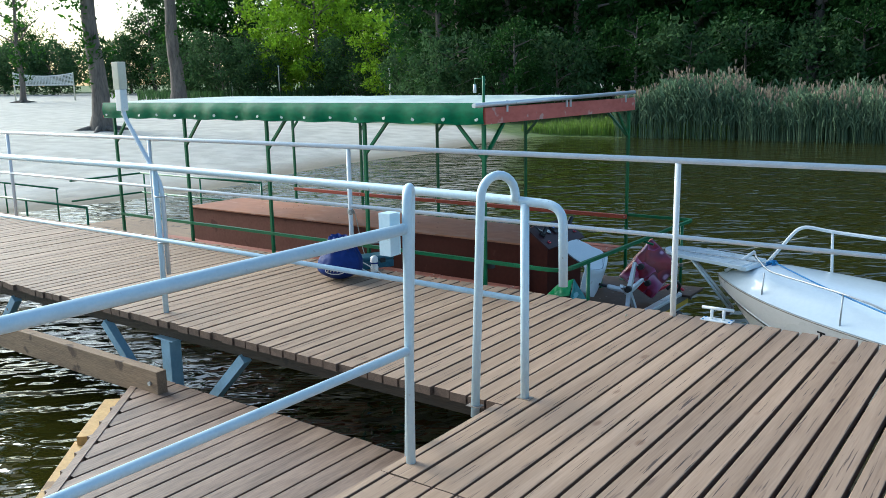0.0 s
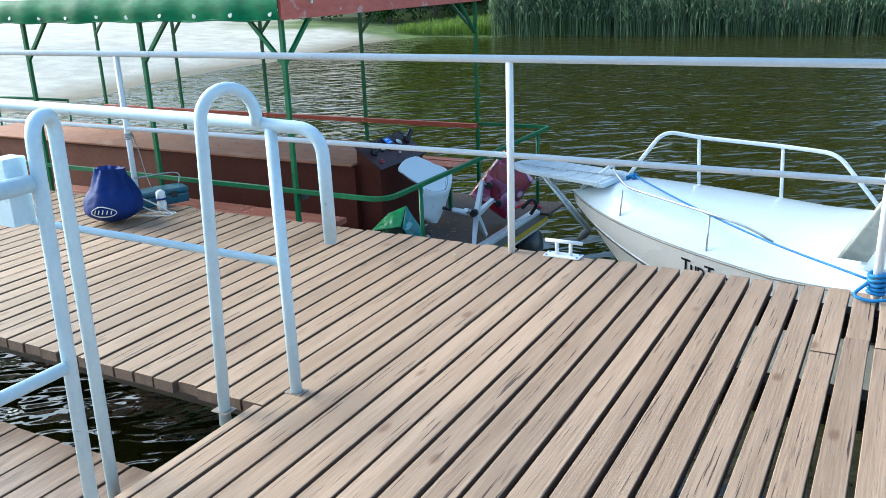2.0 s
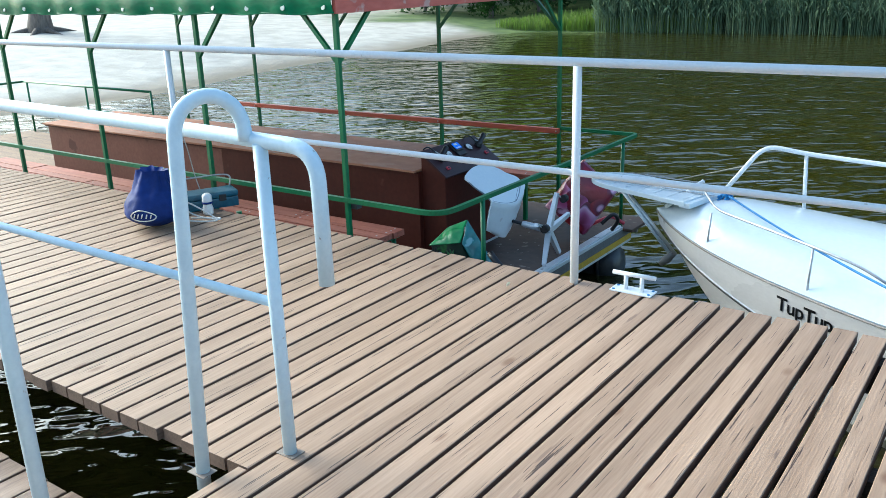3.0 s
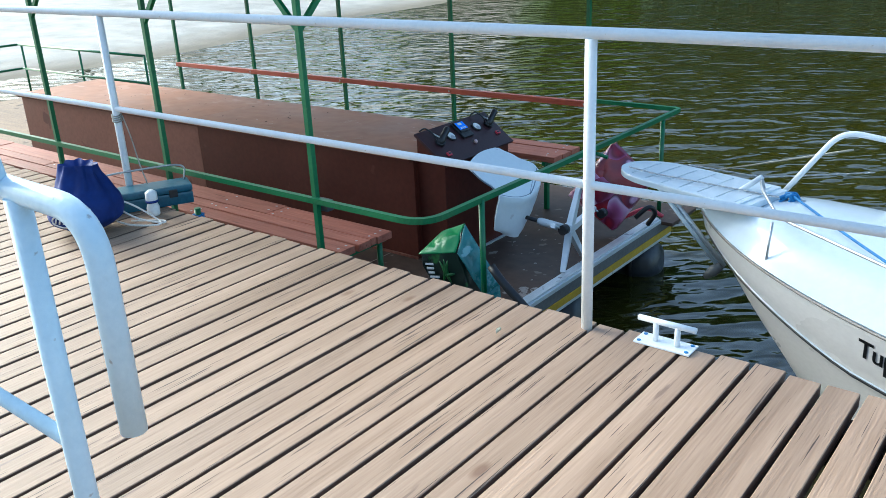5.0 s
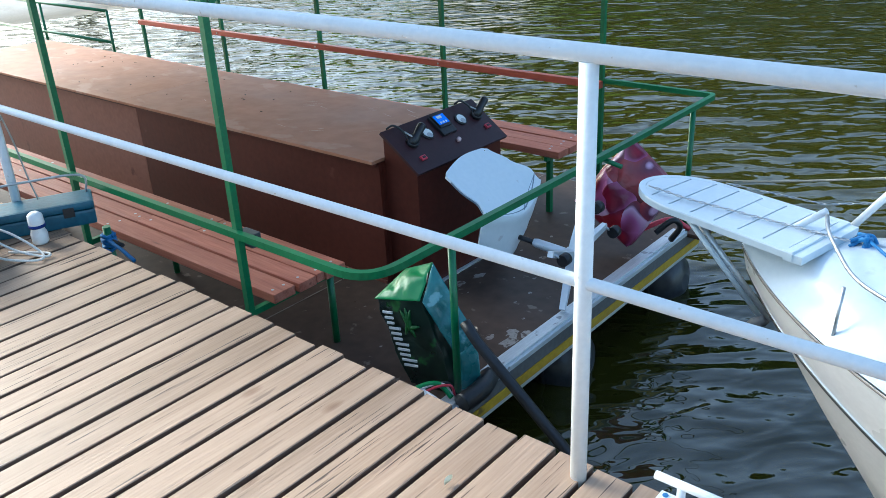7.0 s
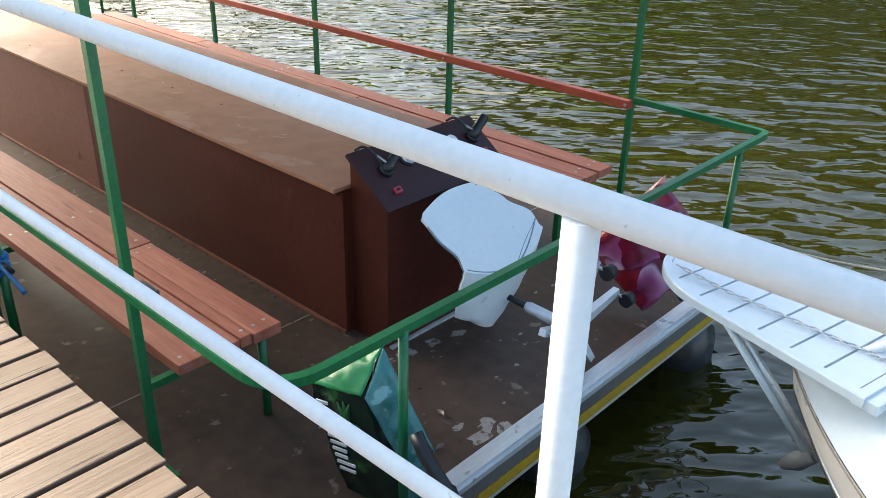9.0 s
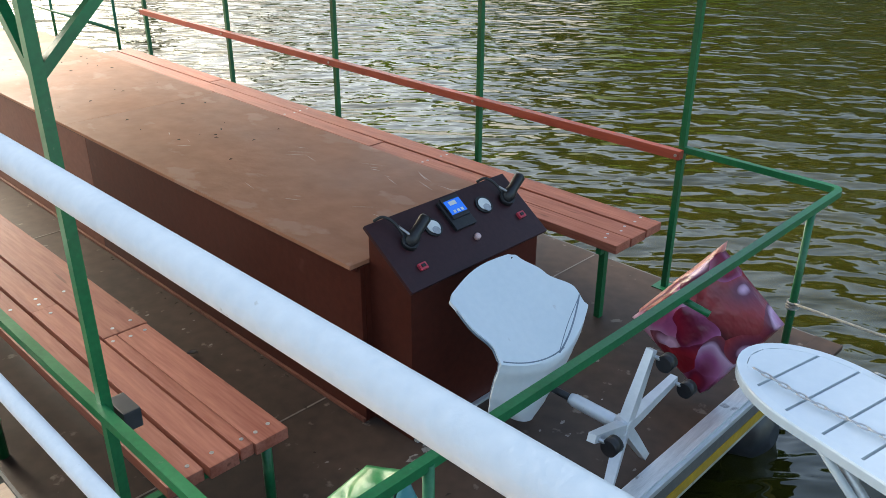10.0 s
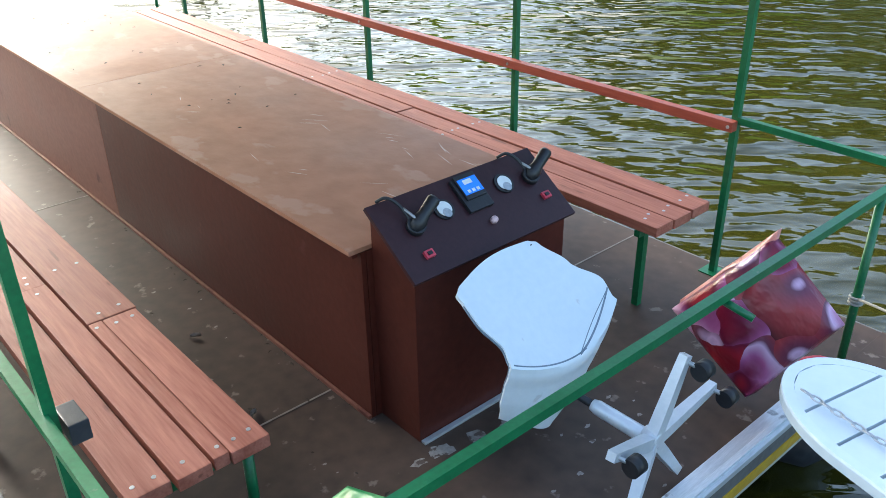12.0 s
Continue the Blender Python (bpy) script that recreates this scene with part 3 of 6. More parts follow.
platform = thing("lower_platform", (-1.5, 0.5, LOW), "lower wooden bathing platform of worn brown planks", "platform", kind="structure")
bm = bmesh.new()
for y in (1.45, 0.4, -0.8):
    add_box(bm, (max(-2.7, (1.52 - y) / 1.15 - 2.85), y - 0.05, LOW - 0.20), (-0.19, y + 0.05, LOW - 0.053), 0.004)
part("bearers", bm, "beam", platform)
d = Vector((1, -1.15, 0)).normalized()
n = Vector((-d.y, d.x, 0)) * -1
a = Vector((-3.02, 1.55, LOW))
bm = bmesh.new()
add_tube(bm, [a + n * 0.02 + Vector((0, 0, -0.02)), a + d * 4.2 + n * 0.02 + Vector((0, 0, -0.02))], 0.026, square=True)
part("edge_board", bm, "plank_low", platform, "pale worn edge board")
sidebeam = thing("side_beam", a + n * 0.12 + Vector((0, 0, -0.5)), "yellowish pine support beams beside the lower platform", "beam")
part("upper_beam", tube([a + d * 0.12 + n * 0.13 + Vector((0, 0, -0.10)), a + d * 0.72 + n * 0.13 + Vector((0, 0, -0.12))], 0.06, square=True), "pine", sidebeam)
part("lower_beam", tube([a + d * 0.66 + n * 0.14 + Vector((0, 0, -0.20)), a + d * 1.9 + n * 0.14 + Vector((0, 0, -0.28))], 0.085, square=True), "pine", sidebeam)
part("stake", tube([a + d * 0.9 + n * 0.12 + Vector((0, 0, -1.4)), a + d * 0.9 + n * 0.12 + Vector((0, 0, -0.25))], 0.06), "beam", sidebeam)
girder = thing("timber_girder", (-5.5, 1.57, -0.45), "weathered brown timber girder beside the platform", "girder")
part("beam", box((-9.5, 1.53, -0.43), (-2.74, 1.61, -0.235), 0.006), "beam", girder)
part("bolt", disc((-2.82, 1.528, -0.33), (0, -1, 0), 0.016, 0.012, 8), "steel", girder)

# ---- pontoon boat ----
X0, X1, Y0, Y1 = -1.04, -8.15, 4.27, 7.40
PX = (-1.86, -3.22, -4.58, -5.94, -7.30)
YN, YF = 4.34, 7.33
boat = thing("pontoon_boat", (-4.6, 5.8, WATER), "flat pontoon boat with brown deck, green posts and green canopy", "boat")
deck = part("deck_plate", box((X1, Y0, PD - 0.03), (X0 - 0.02, Y1, PD), 0.003), "boatdeck", boat)
for x in (-2.35, -4.85, -7.3):
    part("deck_seam", box((x - 0.004, Y0 + 0.02, PD + 0.0005), (x + 0.004, Y1 - 0.02, PD + 0.002), 0), "strake", deck)
part("edge_trim", box((X0 - 0.075, Y0 + 0.25, PD + 0.001), (X0 + 0.02, 6.95, PD + 0.028), 0.004), "alu", boat)
part("edge_trim", box((X0 - 0.02, Y0 + 0.25, PD + 0.028), (X0 + 0.004, 6.95, PD + 0.040), 0.003), "alu", boat)
part("side_strip", box((X0 - 0.03, Y0, PD - 0.075), (X0 + 0.012, 7.15, PD - 0.002), 0.003), "grey", boat)
part("yellow_stripe", box((X0 - 0.03, Y0, PD - 0.125), (X0 + 0.016, 7.15, PD - 0.076), 0.003), "yellow", boat)
part("white_stripe", box((X0 - 0.03, Y0, PD - 0.15), (X0 + 0.012, 7.15, PD - 0.127), 0.003), "alu", boat)
part("side_strip", box((X1, Y0 - 0.012, PD - 0.15), (X0 - 0.03, Y0 + 0.02, PD - 0.002), 0.003), "grey", boat)
part("side_strip", box((X1, Y1 - 0.02, PD - 0.15), (X0 - 0.03, Y1 + 0.012, PD - 0.002), 0.003), "grey", boat)
part("deck_corner", box((X0 - 0.03, 6.97, PD - 0.02), (X0 + 0.10, 7.40, PD + 0.006), 0.004), "boatdeck", boat)
for y in (4.62, 5.80, 6.98):
    fl = part("float", tube([(X1 + 0.1, y, -0.98), (X0 - 0.35, y, -0.98), (X0 - 0.12, y, -0.98), (X0 - 0.02, y, -0.975), (X0 + 0.02, y, -0.97)], [0.19, 0.19, 0.19, 0.15, 0.05], 20), "float", boat)
    part("float_rib", tube([(X0 - 0.17, y, -0.98), (X0 - 0.13, y, -0.98)], 0.2, 20), "blackplastic", fl)

# bare patches where the deck paint has flaked
chip_r = random.Random(12)
CHIPS = [(-1.18, 5.32, 0.055), (-1.22, 5.40, 0.040), (-1.15, 5.42, 0.035), (-1.28, 5.30, 0.025), (-1.79, 5.52, 0.050), (-1.77, 5.66, 0.045), (-1.74, 5.80, 0.040), (-1.80, 5.42, 0.030)]
CHIPS += [(chip_r.uniform(-1.75, -1.14), chip_r.uniform(4.9, 6.5), chip_r.uniform(0.006, 0.016)) for _ in range(22)]
CHIPS += [(chip_r.uniform(-3.6, -1.95), chip_r.uniform(4.95, 5.4), chip_r.uniform(0.004, 0.010)) for _ in range(14)]
bm = bmesh.new()
for cx, cy, cr in CHIPS:
    ring = []
    for k in range(11):
        a = 2 * math.pi * k / 11
        q = cr * chip_r.uniform(0.45, 1.15)
        ring.append(bm.verts.new((cx + q * 0.8 * math.cos(a), cy + q * 1.3 * math.sin(a), PD + 0.0008)))
    bm.faces.new(ring)
part("flaked_paint", bm, "flake", deck, "pale bare patches in the deck paint", kind="stuff")

# canopy posts with knee braces, beams
for x in PX:
    for y, s in ((YN, 1), (YF, -1)):
        p = part("canopy_post", tube([(x, y, PD - 0.06), (x, y, 1.38)], 0.0148, square=True), "green", boat)
        part("knee_brace", tube([(x + (0.30 if x < -1.9 else -0.30) * (1 if x > -7.2 else 1), y, 1.355), (x, y, 1.03)], 0.013, square=True), "green", p)
        part("foot_plate", box((x - 0.05, y - 0.05, PD - 0.001), (x + 0.05, y + 0.05, PD + 0.005), 0.001), "green", p)
for x in (PX[0],):
    part("end_brace", tube([(x, YN, 1.03), (x, YN + 0.34, 1.355)], 0.013, square=True), "green", boat)
    part("end_brace", tube([(x, YF, 1.03), (x, YF - 0.34, 1.355)], 0.013, square=True), "green", boat)
for y in (YN, YF):
    part("canopy_beam", tube([(-7.4, y, 1.37), (-1.84, y, 1.37)], 0.017, square=True), "green", boat)
for x in PX:
    part("canopy_rafter", tube([(x, YN, 1.385), (x, YF, 1.385)], 0.015, square=True), "green", boat)


def valance(u, v):
    x = -7.42 + u * 5.60
    sag = 0.012 * math.sin(u * 47) + 0.008 * math.sin(u * 113 + 1)
    z = 1.515 - v * (0.175 + 0.006 * math.sin(u * 61))
    return Vector((x, 4.285 - 0.018 * math.sin(v * 3.1) + sag * v - 0.01 * v, z))


tarp = smooth(part("canopy_valance", sheet(valance, 150, 6, 0.003), "tarp", boat, "glossy green tarpaulin valance"))
hem = part("valance_hem", tube([valance(i / 60, 1) + Vector((0, 0.002, -0.002)) for i in range(61)], 0.007, 6), "tarp", tarp)
for i in range(17):
    u = 0.012 + i * 0.061
    c = valance(u, 0.80)
    part("eyelet", disc(c + Vector((0, 0.0, 0)), (0.15 * math.sin(i * 2.3), -1, 0.2), 0.018, 0.006, 12), "roof", tarp)


def roof(u, v):
    x, y = -7.44 + u * 5.62, 4.28 + v * 3.10
    rib = abs(((x + 1.86) / 1.36) % 1 - 0.5) * 2
    return Vector((x, y, 1.505 + 0.03 * math.sin(v * math.pi) - 0.035 * (1 - rib) ** 2 * math.sin(v * math.pi) + 0.004 * math.sin(u * 90 + v * 9)))


smooth(part("canopy_roof", sheet(roof, 90, 24, 0.004), "roof", boat, "pale green roof sheet, sky reflection put into its colour"))
end = part("end_board", box((-1.835, 4.29, 1.335), (-1.805, 7.375, 1.475), 0.003), "redboard", boat, "weathered red end board")
part("end_board", box((-1.835 - 5.62, 4.29, 1.335), (-1.805 - 5.62, 7.375, 1.475), 0.003), "redboard", boat, "weathered red end board")
part("end_tube", tube([(-1.80, 4.0 + 0.1, 1.50), (-1.80, 7.33, 1.535)], 0.020), "alu", end, "pale metal tube along the top")
for y in (4.62, 5.72, 5.80, 7.1):
    part("clamp", box((-1.804, y - 0.012, 1.43), (-1.792, y + 0.012, 1.53), 0.002), "alu", end)
mast = part("mast", tube([(-1.86, YN, 1.36), (-1.86, YN, 1.74)], 0.012), "green", boat)
part("signal_lamp", tube([(-1.95, YN, 1.60), (-1.95, YN, 1.67)], 0.014, 10), "star", mast)
part("lamp_arm", tube([(-1.95, YN, 1.66), (-1.95, YN, 1.72), (-1.86, YN, 1.72)], 0.005, 6), "green", mast)

# rails of the boat: near side, round bow and stern, far side
RZ = 0.135
part("side_rail", tube(rounded([(-7.30, YN - 0.02, RZ + 0.005), (-1.08, YN - 0.02, RZ), (-1.075, 5.5, RZ)], 0.165, 8) + rounded([(-1.075, 5.6, RZ), (-1.075, 7.32, RZ), (-1.86, 7.33, RZ)], 0.05, 5), 0.0150, square=True), "green", boat)
for x, y in ((-1.075, 4.79), (-1.075, 7.02)):
    part("rail_post", tube([(x, y, PD + 0.0), (x, y, RZ)], 0.0165, 12), "green", boat)
part("rail_stub", tube([(-1.09, 6.0, 0.115), (-0.985, 6.02, 0.085)], 0.012), "green", boat)
part("rail_stub", tube([(-1.075, 5.96, RZ - 0.01), (-1.09, 6.0, 0.115)], 0.012), "green", boat)
backrest = part("backrest_board", box((-7.28, YF - 0.062, 0.092), (-1.84, YF - 0.019, 0.138), 0.004), "redrail", boat, "orange-red painted backrest board")
for x in PX:
    part("board_bolt", disc((x, YF - 0.063, 0.115), (0, -1, 0), 0.008, 0.004, 8), "steel", backrest)
bracket = part("post_bracket", box((-1.90, YN + 0.02, RZ - 0.07), (-1.80, YN + 0.07, RZ - 0.01), 0.004), "float", boat)

# ---- benches, table ----
BZ = -0.205


def bench(name, ys, label, lead):
    t = thing(name, (-4.6, ys[0][0], PD), label, "bench", "benches on the pontoon boat")
    y0, y1 = ys[0][0], ys[-1][1]
    frames_x = [q - 0.02 for q in PX] if lead else (-1.93, -3.3, -4.66, -6.0, -7.2)
    for x in frames_x:
        if not lead:
            part("bench_leg", tube([(x, y0 + 0.05, PD), (x, y0 + 0.05, BZ - 0.045)], 0.016, square=True), "green", t)
        else:
            part("bench_leg", tube([(x, y1 - 0.05, PD), (x, y1 - 0.05, BZ - 0.045)], 0.018, 10), "green", t)
        part("cross_bar", tube([(x, YN if lead else y0, BZ - 0.06), (x, y1 + (0 if lead else 0.08), BZ - 0.06)], 0.014, square=True), "green", t)
    r = random.Random(3 if lead else 5)
    boards = []
    for k, (a, b) in enumerate(ys):
        if lead:      # the front two narrow boards give way to one wide board
            cuts = ([-1.83, -3.9, -5.9, -7.35], [-1.815, -3.145, -5.4, -7.35], [-1.825, -2.752], [-1.815, -2.752])[k]
        else:
            cuts = [-1.83] + sorted([-r.uniform(3.0, 3.6) - (0.3 * k), -5.3 - 0.25 * k], reverse=True) + [-7.35]
        boards += [(xa, xb, a, b) for xa, xb in zip(cuts, cuts[1:])]
    if lead:
        boards += [(xa, xb, ys[2][0], ys[3][1] + 0.006) for xa, xb in ((-2.752, -4.6), (-4.6, -6.5), (-6.5, -7.35))]
    for xa, xb, a, b in boards:
        dz = r.uniform(-0.003, 0.003)
        pl = part("bench_plank", box((xb + 0.002, a, BZ - 0.045 + dz), (xa - 0.002, b, BZ + dz), 0.005), "bench", t)
        spots = [x for x in frames_x if xb + 0.03 < x < xa - 0.03 and x > -4.7]
        if lead and xa > -3.2:
            spots += [xb + 0.05] + ([xa - 0.06] if xa < -2 else [])
        for x in spots:
            for f in ((0.28, 0.74) if b - a > 0.115 else (0.5,)):
                part("screw", disc((x + r.uniform(-0.012, 0.012), a + (b - a) * f + r.uniform(-0.010, 0.010), BZ + dz - 0.002), (0, 0, 1), 0.0075, 0.0035, 8), "steel", pl)
    return t


bench("bench", ((4.455, 4.577), (4.590, 4.693), (4.704, 4.752), (4.755, 4.878)), "long red-brown slatted bench on green steel legs", True)
bench("bench", ((6.77, 6.888), (6.900, 7.022), (7.034, 7.162)), "long red-brown plank bench beneath the backrest board", False)

TZ = 0.088
table = thing("long_table", (-4.7, 5.86, PD), "long closed table box of maroon painted plywood", "table")
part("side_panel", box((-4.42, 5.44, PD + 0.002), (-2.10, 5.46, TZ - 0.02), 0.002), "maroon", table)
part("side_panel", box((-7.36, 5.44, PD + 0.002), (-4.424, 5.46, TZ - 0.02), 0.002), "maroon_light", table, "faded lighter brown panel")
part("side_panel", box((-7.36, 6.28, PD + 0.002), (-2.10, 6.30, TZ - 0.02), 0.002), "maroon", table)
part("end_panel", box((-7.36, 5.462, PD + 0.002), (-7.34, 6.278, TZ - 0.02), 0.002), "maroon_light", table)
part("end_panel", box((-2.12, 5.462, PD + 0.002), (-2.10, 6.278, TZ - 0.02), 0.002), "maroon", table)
part("table_top", box((-4.55, 5.395, TZ - 0.018), (-2.105, 6.345, TZ), 0.004), "tabletop", table, "glossy brown painted top")
part("table_top", box((-7.40, 5.395, TZ - 0.018), (-4.554, 6.345, TZ - 0.001), 0.004), "tabletop", table, "glossy brown painted top")
part("top_lip", box((-7.38, 5.41, TZ - 0.034), (-2.11, 5.432, TZ - 0.019), 0.002), "maroon", table)
part("floor_batten", box((-7.36, 5.425, PD + 0.001), (-2.10, 5.438, PD + 0.018), 0.002), "maroon_light", table)

scratch_r = random.Random(41)
bm = bmesh.new()
for cx, cy, n in ((-2.45, 6.20, 5), (-2.75, 6.12, 5), (-2.35, 5.75, 3), (-3.3, 6.05, 4), (-3.9, 5.7, 3), (-2.95, 5.62, 3)):
    for _ in range(n):
        x, y = cx + scratch_r.uniform(-0.16, 0.16), cy + scratch_r.uniform(-0.07, 0.07)
        a, ln, w = scratch_r.uniform(-0.5, 0.9), scratch_r.uniform(0.02, 0.075), scratch_r.uniform(0.0012, 0.0035)
        dx, dy = math.cos(a) * ln, math.sin(a) * ln
        bm.faces.new([bm.verts.new(q) for q in ((x - dx, y - dy, TZ + 0.0006), (x + dy / ln * w, y - dx / ln * w, TZ + 0.0006), (x + dx, y + dy, TZ + 0.0006), (x - dy / ln * w, y + dx / ln * w, TZ + 0.0006))])
part("paint_scratches", bm, "scuff", table, "pale scratches in the table paint", kind="stuff")
bm = bmesh.new()
for k in range(74):
    g = scratch_r
    if k < 34:      # on the far half of the table
        x, y, z = g.uniform(-6.6, -3.4), g.uniform(5.5, 6.25), TZ + 0.001
    elif k < 60:    # blown against the foot of the table
        x, y, z = g.uniform(-5.2, -2.0), 5.43 - abs(g.gauss(0, 0.02)), PD + 0.002
    else:
        x, y, z = g.uniform(-3.4, -1.2), g.uniform(4.95, 5.38), PD + 0.002
    a, ln = g.uniform(0, 3.14), g.uniform(0.006, 0.017)
    dx, dy = math.cos(a) * ln, math.sin(a) * ln
    bm.faces.new([bm.verts.new(q) for q in ((x - dx, y - dy, z), (x + dy * 0.4, y - dx * 0.4, z + 0.003), (x + dx, y + dy, z + 0.001), (x - dy * 0.45, y + dx * 0.45, z + 0.004))])
solid("leaf_litter", bm, "litter", "dark bits of leaf and twig blown onto the boat", "litter", kind="stuff")

# ---- control console ----
con = thing("control_console", (-2.0, 5.85, PD), "dark purple-brown helm console with sloping instrument panel", "console")
bm = bmesh.new()
prof = [(-2.10, PD + 0.002), (-1.875, PD + 0.002), (-1.875, 0.055), (-2.10, 0.215)]
ring = [[bm.verts.new((x, y, z)) for x, z in prof] for y in (5.487, 6.215)]
for i in range(4):
    bm.faces.new((ring[0][i], ring[0][(i + 1) % 4], ring[1][(i + 1) % 4], ring[1][i]))
bm.faces.new(ring[0][::-1])
bm.faces.new(ring[1])
bmesh.ops.recalc_face_normals(bm, faces=bm.faces[:])
part("console_body", bm, "maroon", con)
A0, AU, AV = Vector((-2.098, 5.465, 0.232)), Vector((0, 0.775, 0)), Vector((0.255, 0, -0.184))
PN = Vector((0.184, 0, 0.255)).normalized()


def on(u, v, lift=0.0):
    return A0 + AU * u + AV * v + PN * lift


def panel_box(u0, u1, v0, v1, lo, hi, bevel=0.003):
    m = Matrix.Translation(A0) @ Matrix((AU.normalized(), AV.normalized(), PN)).transposed().to_4x4()
    U, V = AU.length, AV.length
    return box((u0 * U, v0 * V, lo), (u1 * U, v1 * V, hi), bevel, m)


panel = part("instrument_panel", panel_box(0, 1, 0, 1, -0.016, 0.0, 0.002), "console", con, "sloping dark panel board")
disp = part("display_case", panel_box(0.452, 0.598, 0.08, 0.52, 0.0, 0.016), "blackplastic", panel, "black framed blue display")
part("frame_rim", panel_box(0.470, 0.590, 0.06, 0.38, 0.012, 0.024, 0.003), "blackplastic", panel)
part("display_screen", panel_box(0.475, 0.585, 0.12, 0.325, 0.0245, 0.0262, 0.0005), "screen", panel, "lit blue screen")
for k in range(3):
    part("screen_mark", panel_box(0.495 + 0.027 * k, 0.512 + 0.027 * k, 0.27, 0.31, 0.0263, 0.0268, 0), "gaugeface", panel)
part("screen_mark", panel_box(0.50, 0.55, 0.14, 0.20, 0.0263, 0.0268, 0), "gaugeface", panel)
for u, v in ((0.728, 0.325), (0.345, 0.35)):
    part("gauge_bezel", disc(on(u, v), PN, 0.040, 0.008, 24), "blackplastic", panel)
    part("gauge_dial", disc(on(u, v, 0.008), PN, 0.029, 0.003, 24), "gaugeface", panel)
    part("gauge_cover", disc(on(u, v + 0.06, 0.0112), PN, 0.018, 0.001, 16), "steel", panel)
for u, v in ((0.161, 0.42), (0.89, 0.37)):
    lever = part("lever_base", disc(on(u, v), PN, 0.034, 0.022, 18), "blackplastic", panel)
    p0 = on(u, v, 0.015)
    hd = Vector((-0.05, 0.76, 0.62)).normalized()
    part("lever_handle", tube([p0 - hd * 0.02, p0 + hd * 0.02, p0 + hd * 0.045, p0 + hd * 0.105, p0 + hd * 0.115], [0.024, 0.029, 0.022, 0.024, 0.018], 14), "blackplastic", panel, "black grip handle")
    part("lever_cable", rope([on(u - 0.10, -0.01, 0.004), on(u - 0.07, 0.03, 0.035), on(u - 0.03, 0.16, 0.03), on(u - 0.01, v - 0.05, 0.012)], 0.006, 6), "blackplastic", panel)
    part("cable_tie", rope([on(u - 0.02, 0.2, 0.028), on(u, v - 0.02, 0.04)], 0.005, 4), "steel", panel)
for u, v in ((0.142, 0.757), (0.904, 0.66)):
    part("switch", panel_box(u - 0.024, u + 0.024, v - 0.045, v + 0.045, 0.0, 0.012, 0.002), "redplastic", panel, "small red rocker switch")
    part("switch_key", panel_box(u - 0.012, u + 0.012, v - 0.02, v + 0.02, 0.012, 0.016, 0.001), "blackplastic", panel)
part("knob", tube([on(0.546, 0.695), on(0.546, 0.695, 0.016), on(0.546, 0.695, 0.021)], [0.014, 0.013, 0.006], 14), "pinkknob", panel, "pale pink push knob")
part("latch", box((-1.93, 6.216, -0.02), (-1.90, 6.235, 0.03), 0.003), "blackplastic", con)
part("floor_batten", box((-1.872, 5.49, PD + 0.001), (-1.85, 6.21, PD + 0.012), 0.002), "alu", con, "scuffed pale strip at the foot")

# ---- white motorboat moored at the pier ----
BOW, AX = Vector((-0.27, 5.81, 0)), Vector((1, -0.165, 0)).normalized()
PORT = Vector((AX.y, -AX.x, 0))        # towards the pier


def mb(s, w, z):
    """s metres aft of the bow, w metres towards the pier, height z."""
    return BOW + AX * s + PORT * w + Vector((0, 0, z))


def beam(s):
    return 0.885 * (1 - math.exp(-max(s, 0) / 0.82)) if s < 3 else 0.862


def sheer(s):
    return -0.075 - 0.10 * min(s, 1.8)


motorboat = thing("motorboat", mb(2.5, 0, WATER), "white and cream cabin motorboat with bow rail, moored", "boat")


def hull_skin(side):
    def fn(u, v):
        s = 5.6 * u ** 1.5
        rise = 0.04 * min(s / 2.3, 1)
        levels = ((s, beam(s), sheer(s) + 0.004 + rise), (s + 0.03, beam(s) * 0.965, sheer(s) - 0.10 - 0.05 * min(s, 1)),
                  (s + 0.10, 0.80 * beam(s - 0.04), sheer(s) - 0.16 - 0.52 * min(s / 1.1, 1)), (s + 0.32, 0.10 * min(s, 1), sheer(s) - 0.22 - 1.0 * min(s / 0.75, 1)))
        q = v * 3
        i = min(int(q), 2)
        f = q - i
        a, b = levels[i], levels[i + 1]
        w = [a[k] * (1 - f) + b[k] * f for k in range(3)]
        return mb(w[0], side * (w[1] + 0.01), w[2])
    return fn


for side in (1, -1):
    h = smooth(part("hull_side", sheet(hull_skin(side), 60, 12), "hullcream", motorboat, "cream hull side"), 20)


def edge_way(side, drop, out, s1=5.4, level=0):
    return [mb(s, side * (beam(s) + out), sheer(s) + drop + 0.04 * min(s / 2.3, 1)) for s in [5.4 * (i / 46) ** 1.6 for i in range(47)] if s <= s1]


for side in (1, -1):
    part("rubbing_strake", tube(edge_way(side, -0.006, 0.008), 0.0042, 8), "strake", motorboat, "dark rubbing strip")
    chine = [hull_skin(side)((i / 40) * 0.80, 0.40) + PORT * side * 0.006 for i in range(41)]
    part("spray_rail", tube(chine, 0.0075, 6), "blackplastic", motorboat, "dark rubbing strake along the hull")
    lip = [q + PORT * side * 0.004 + Vector((0, 0, 0.012)) for q in chine]
    part("spray_rail", tube(lip, 0.0045, 6), "gelcoat", motorboat)


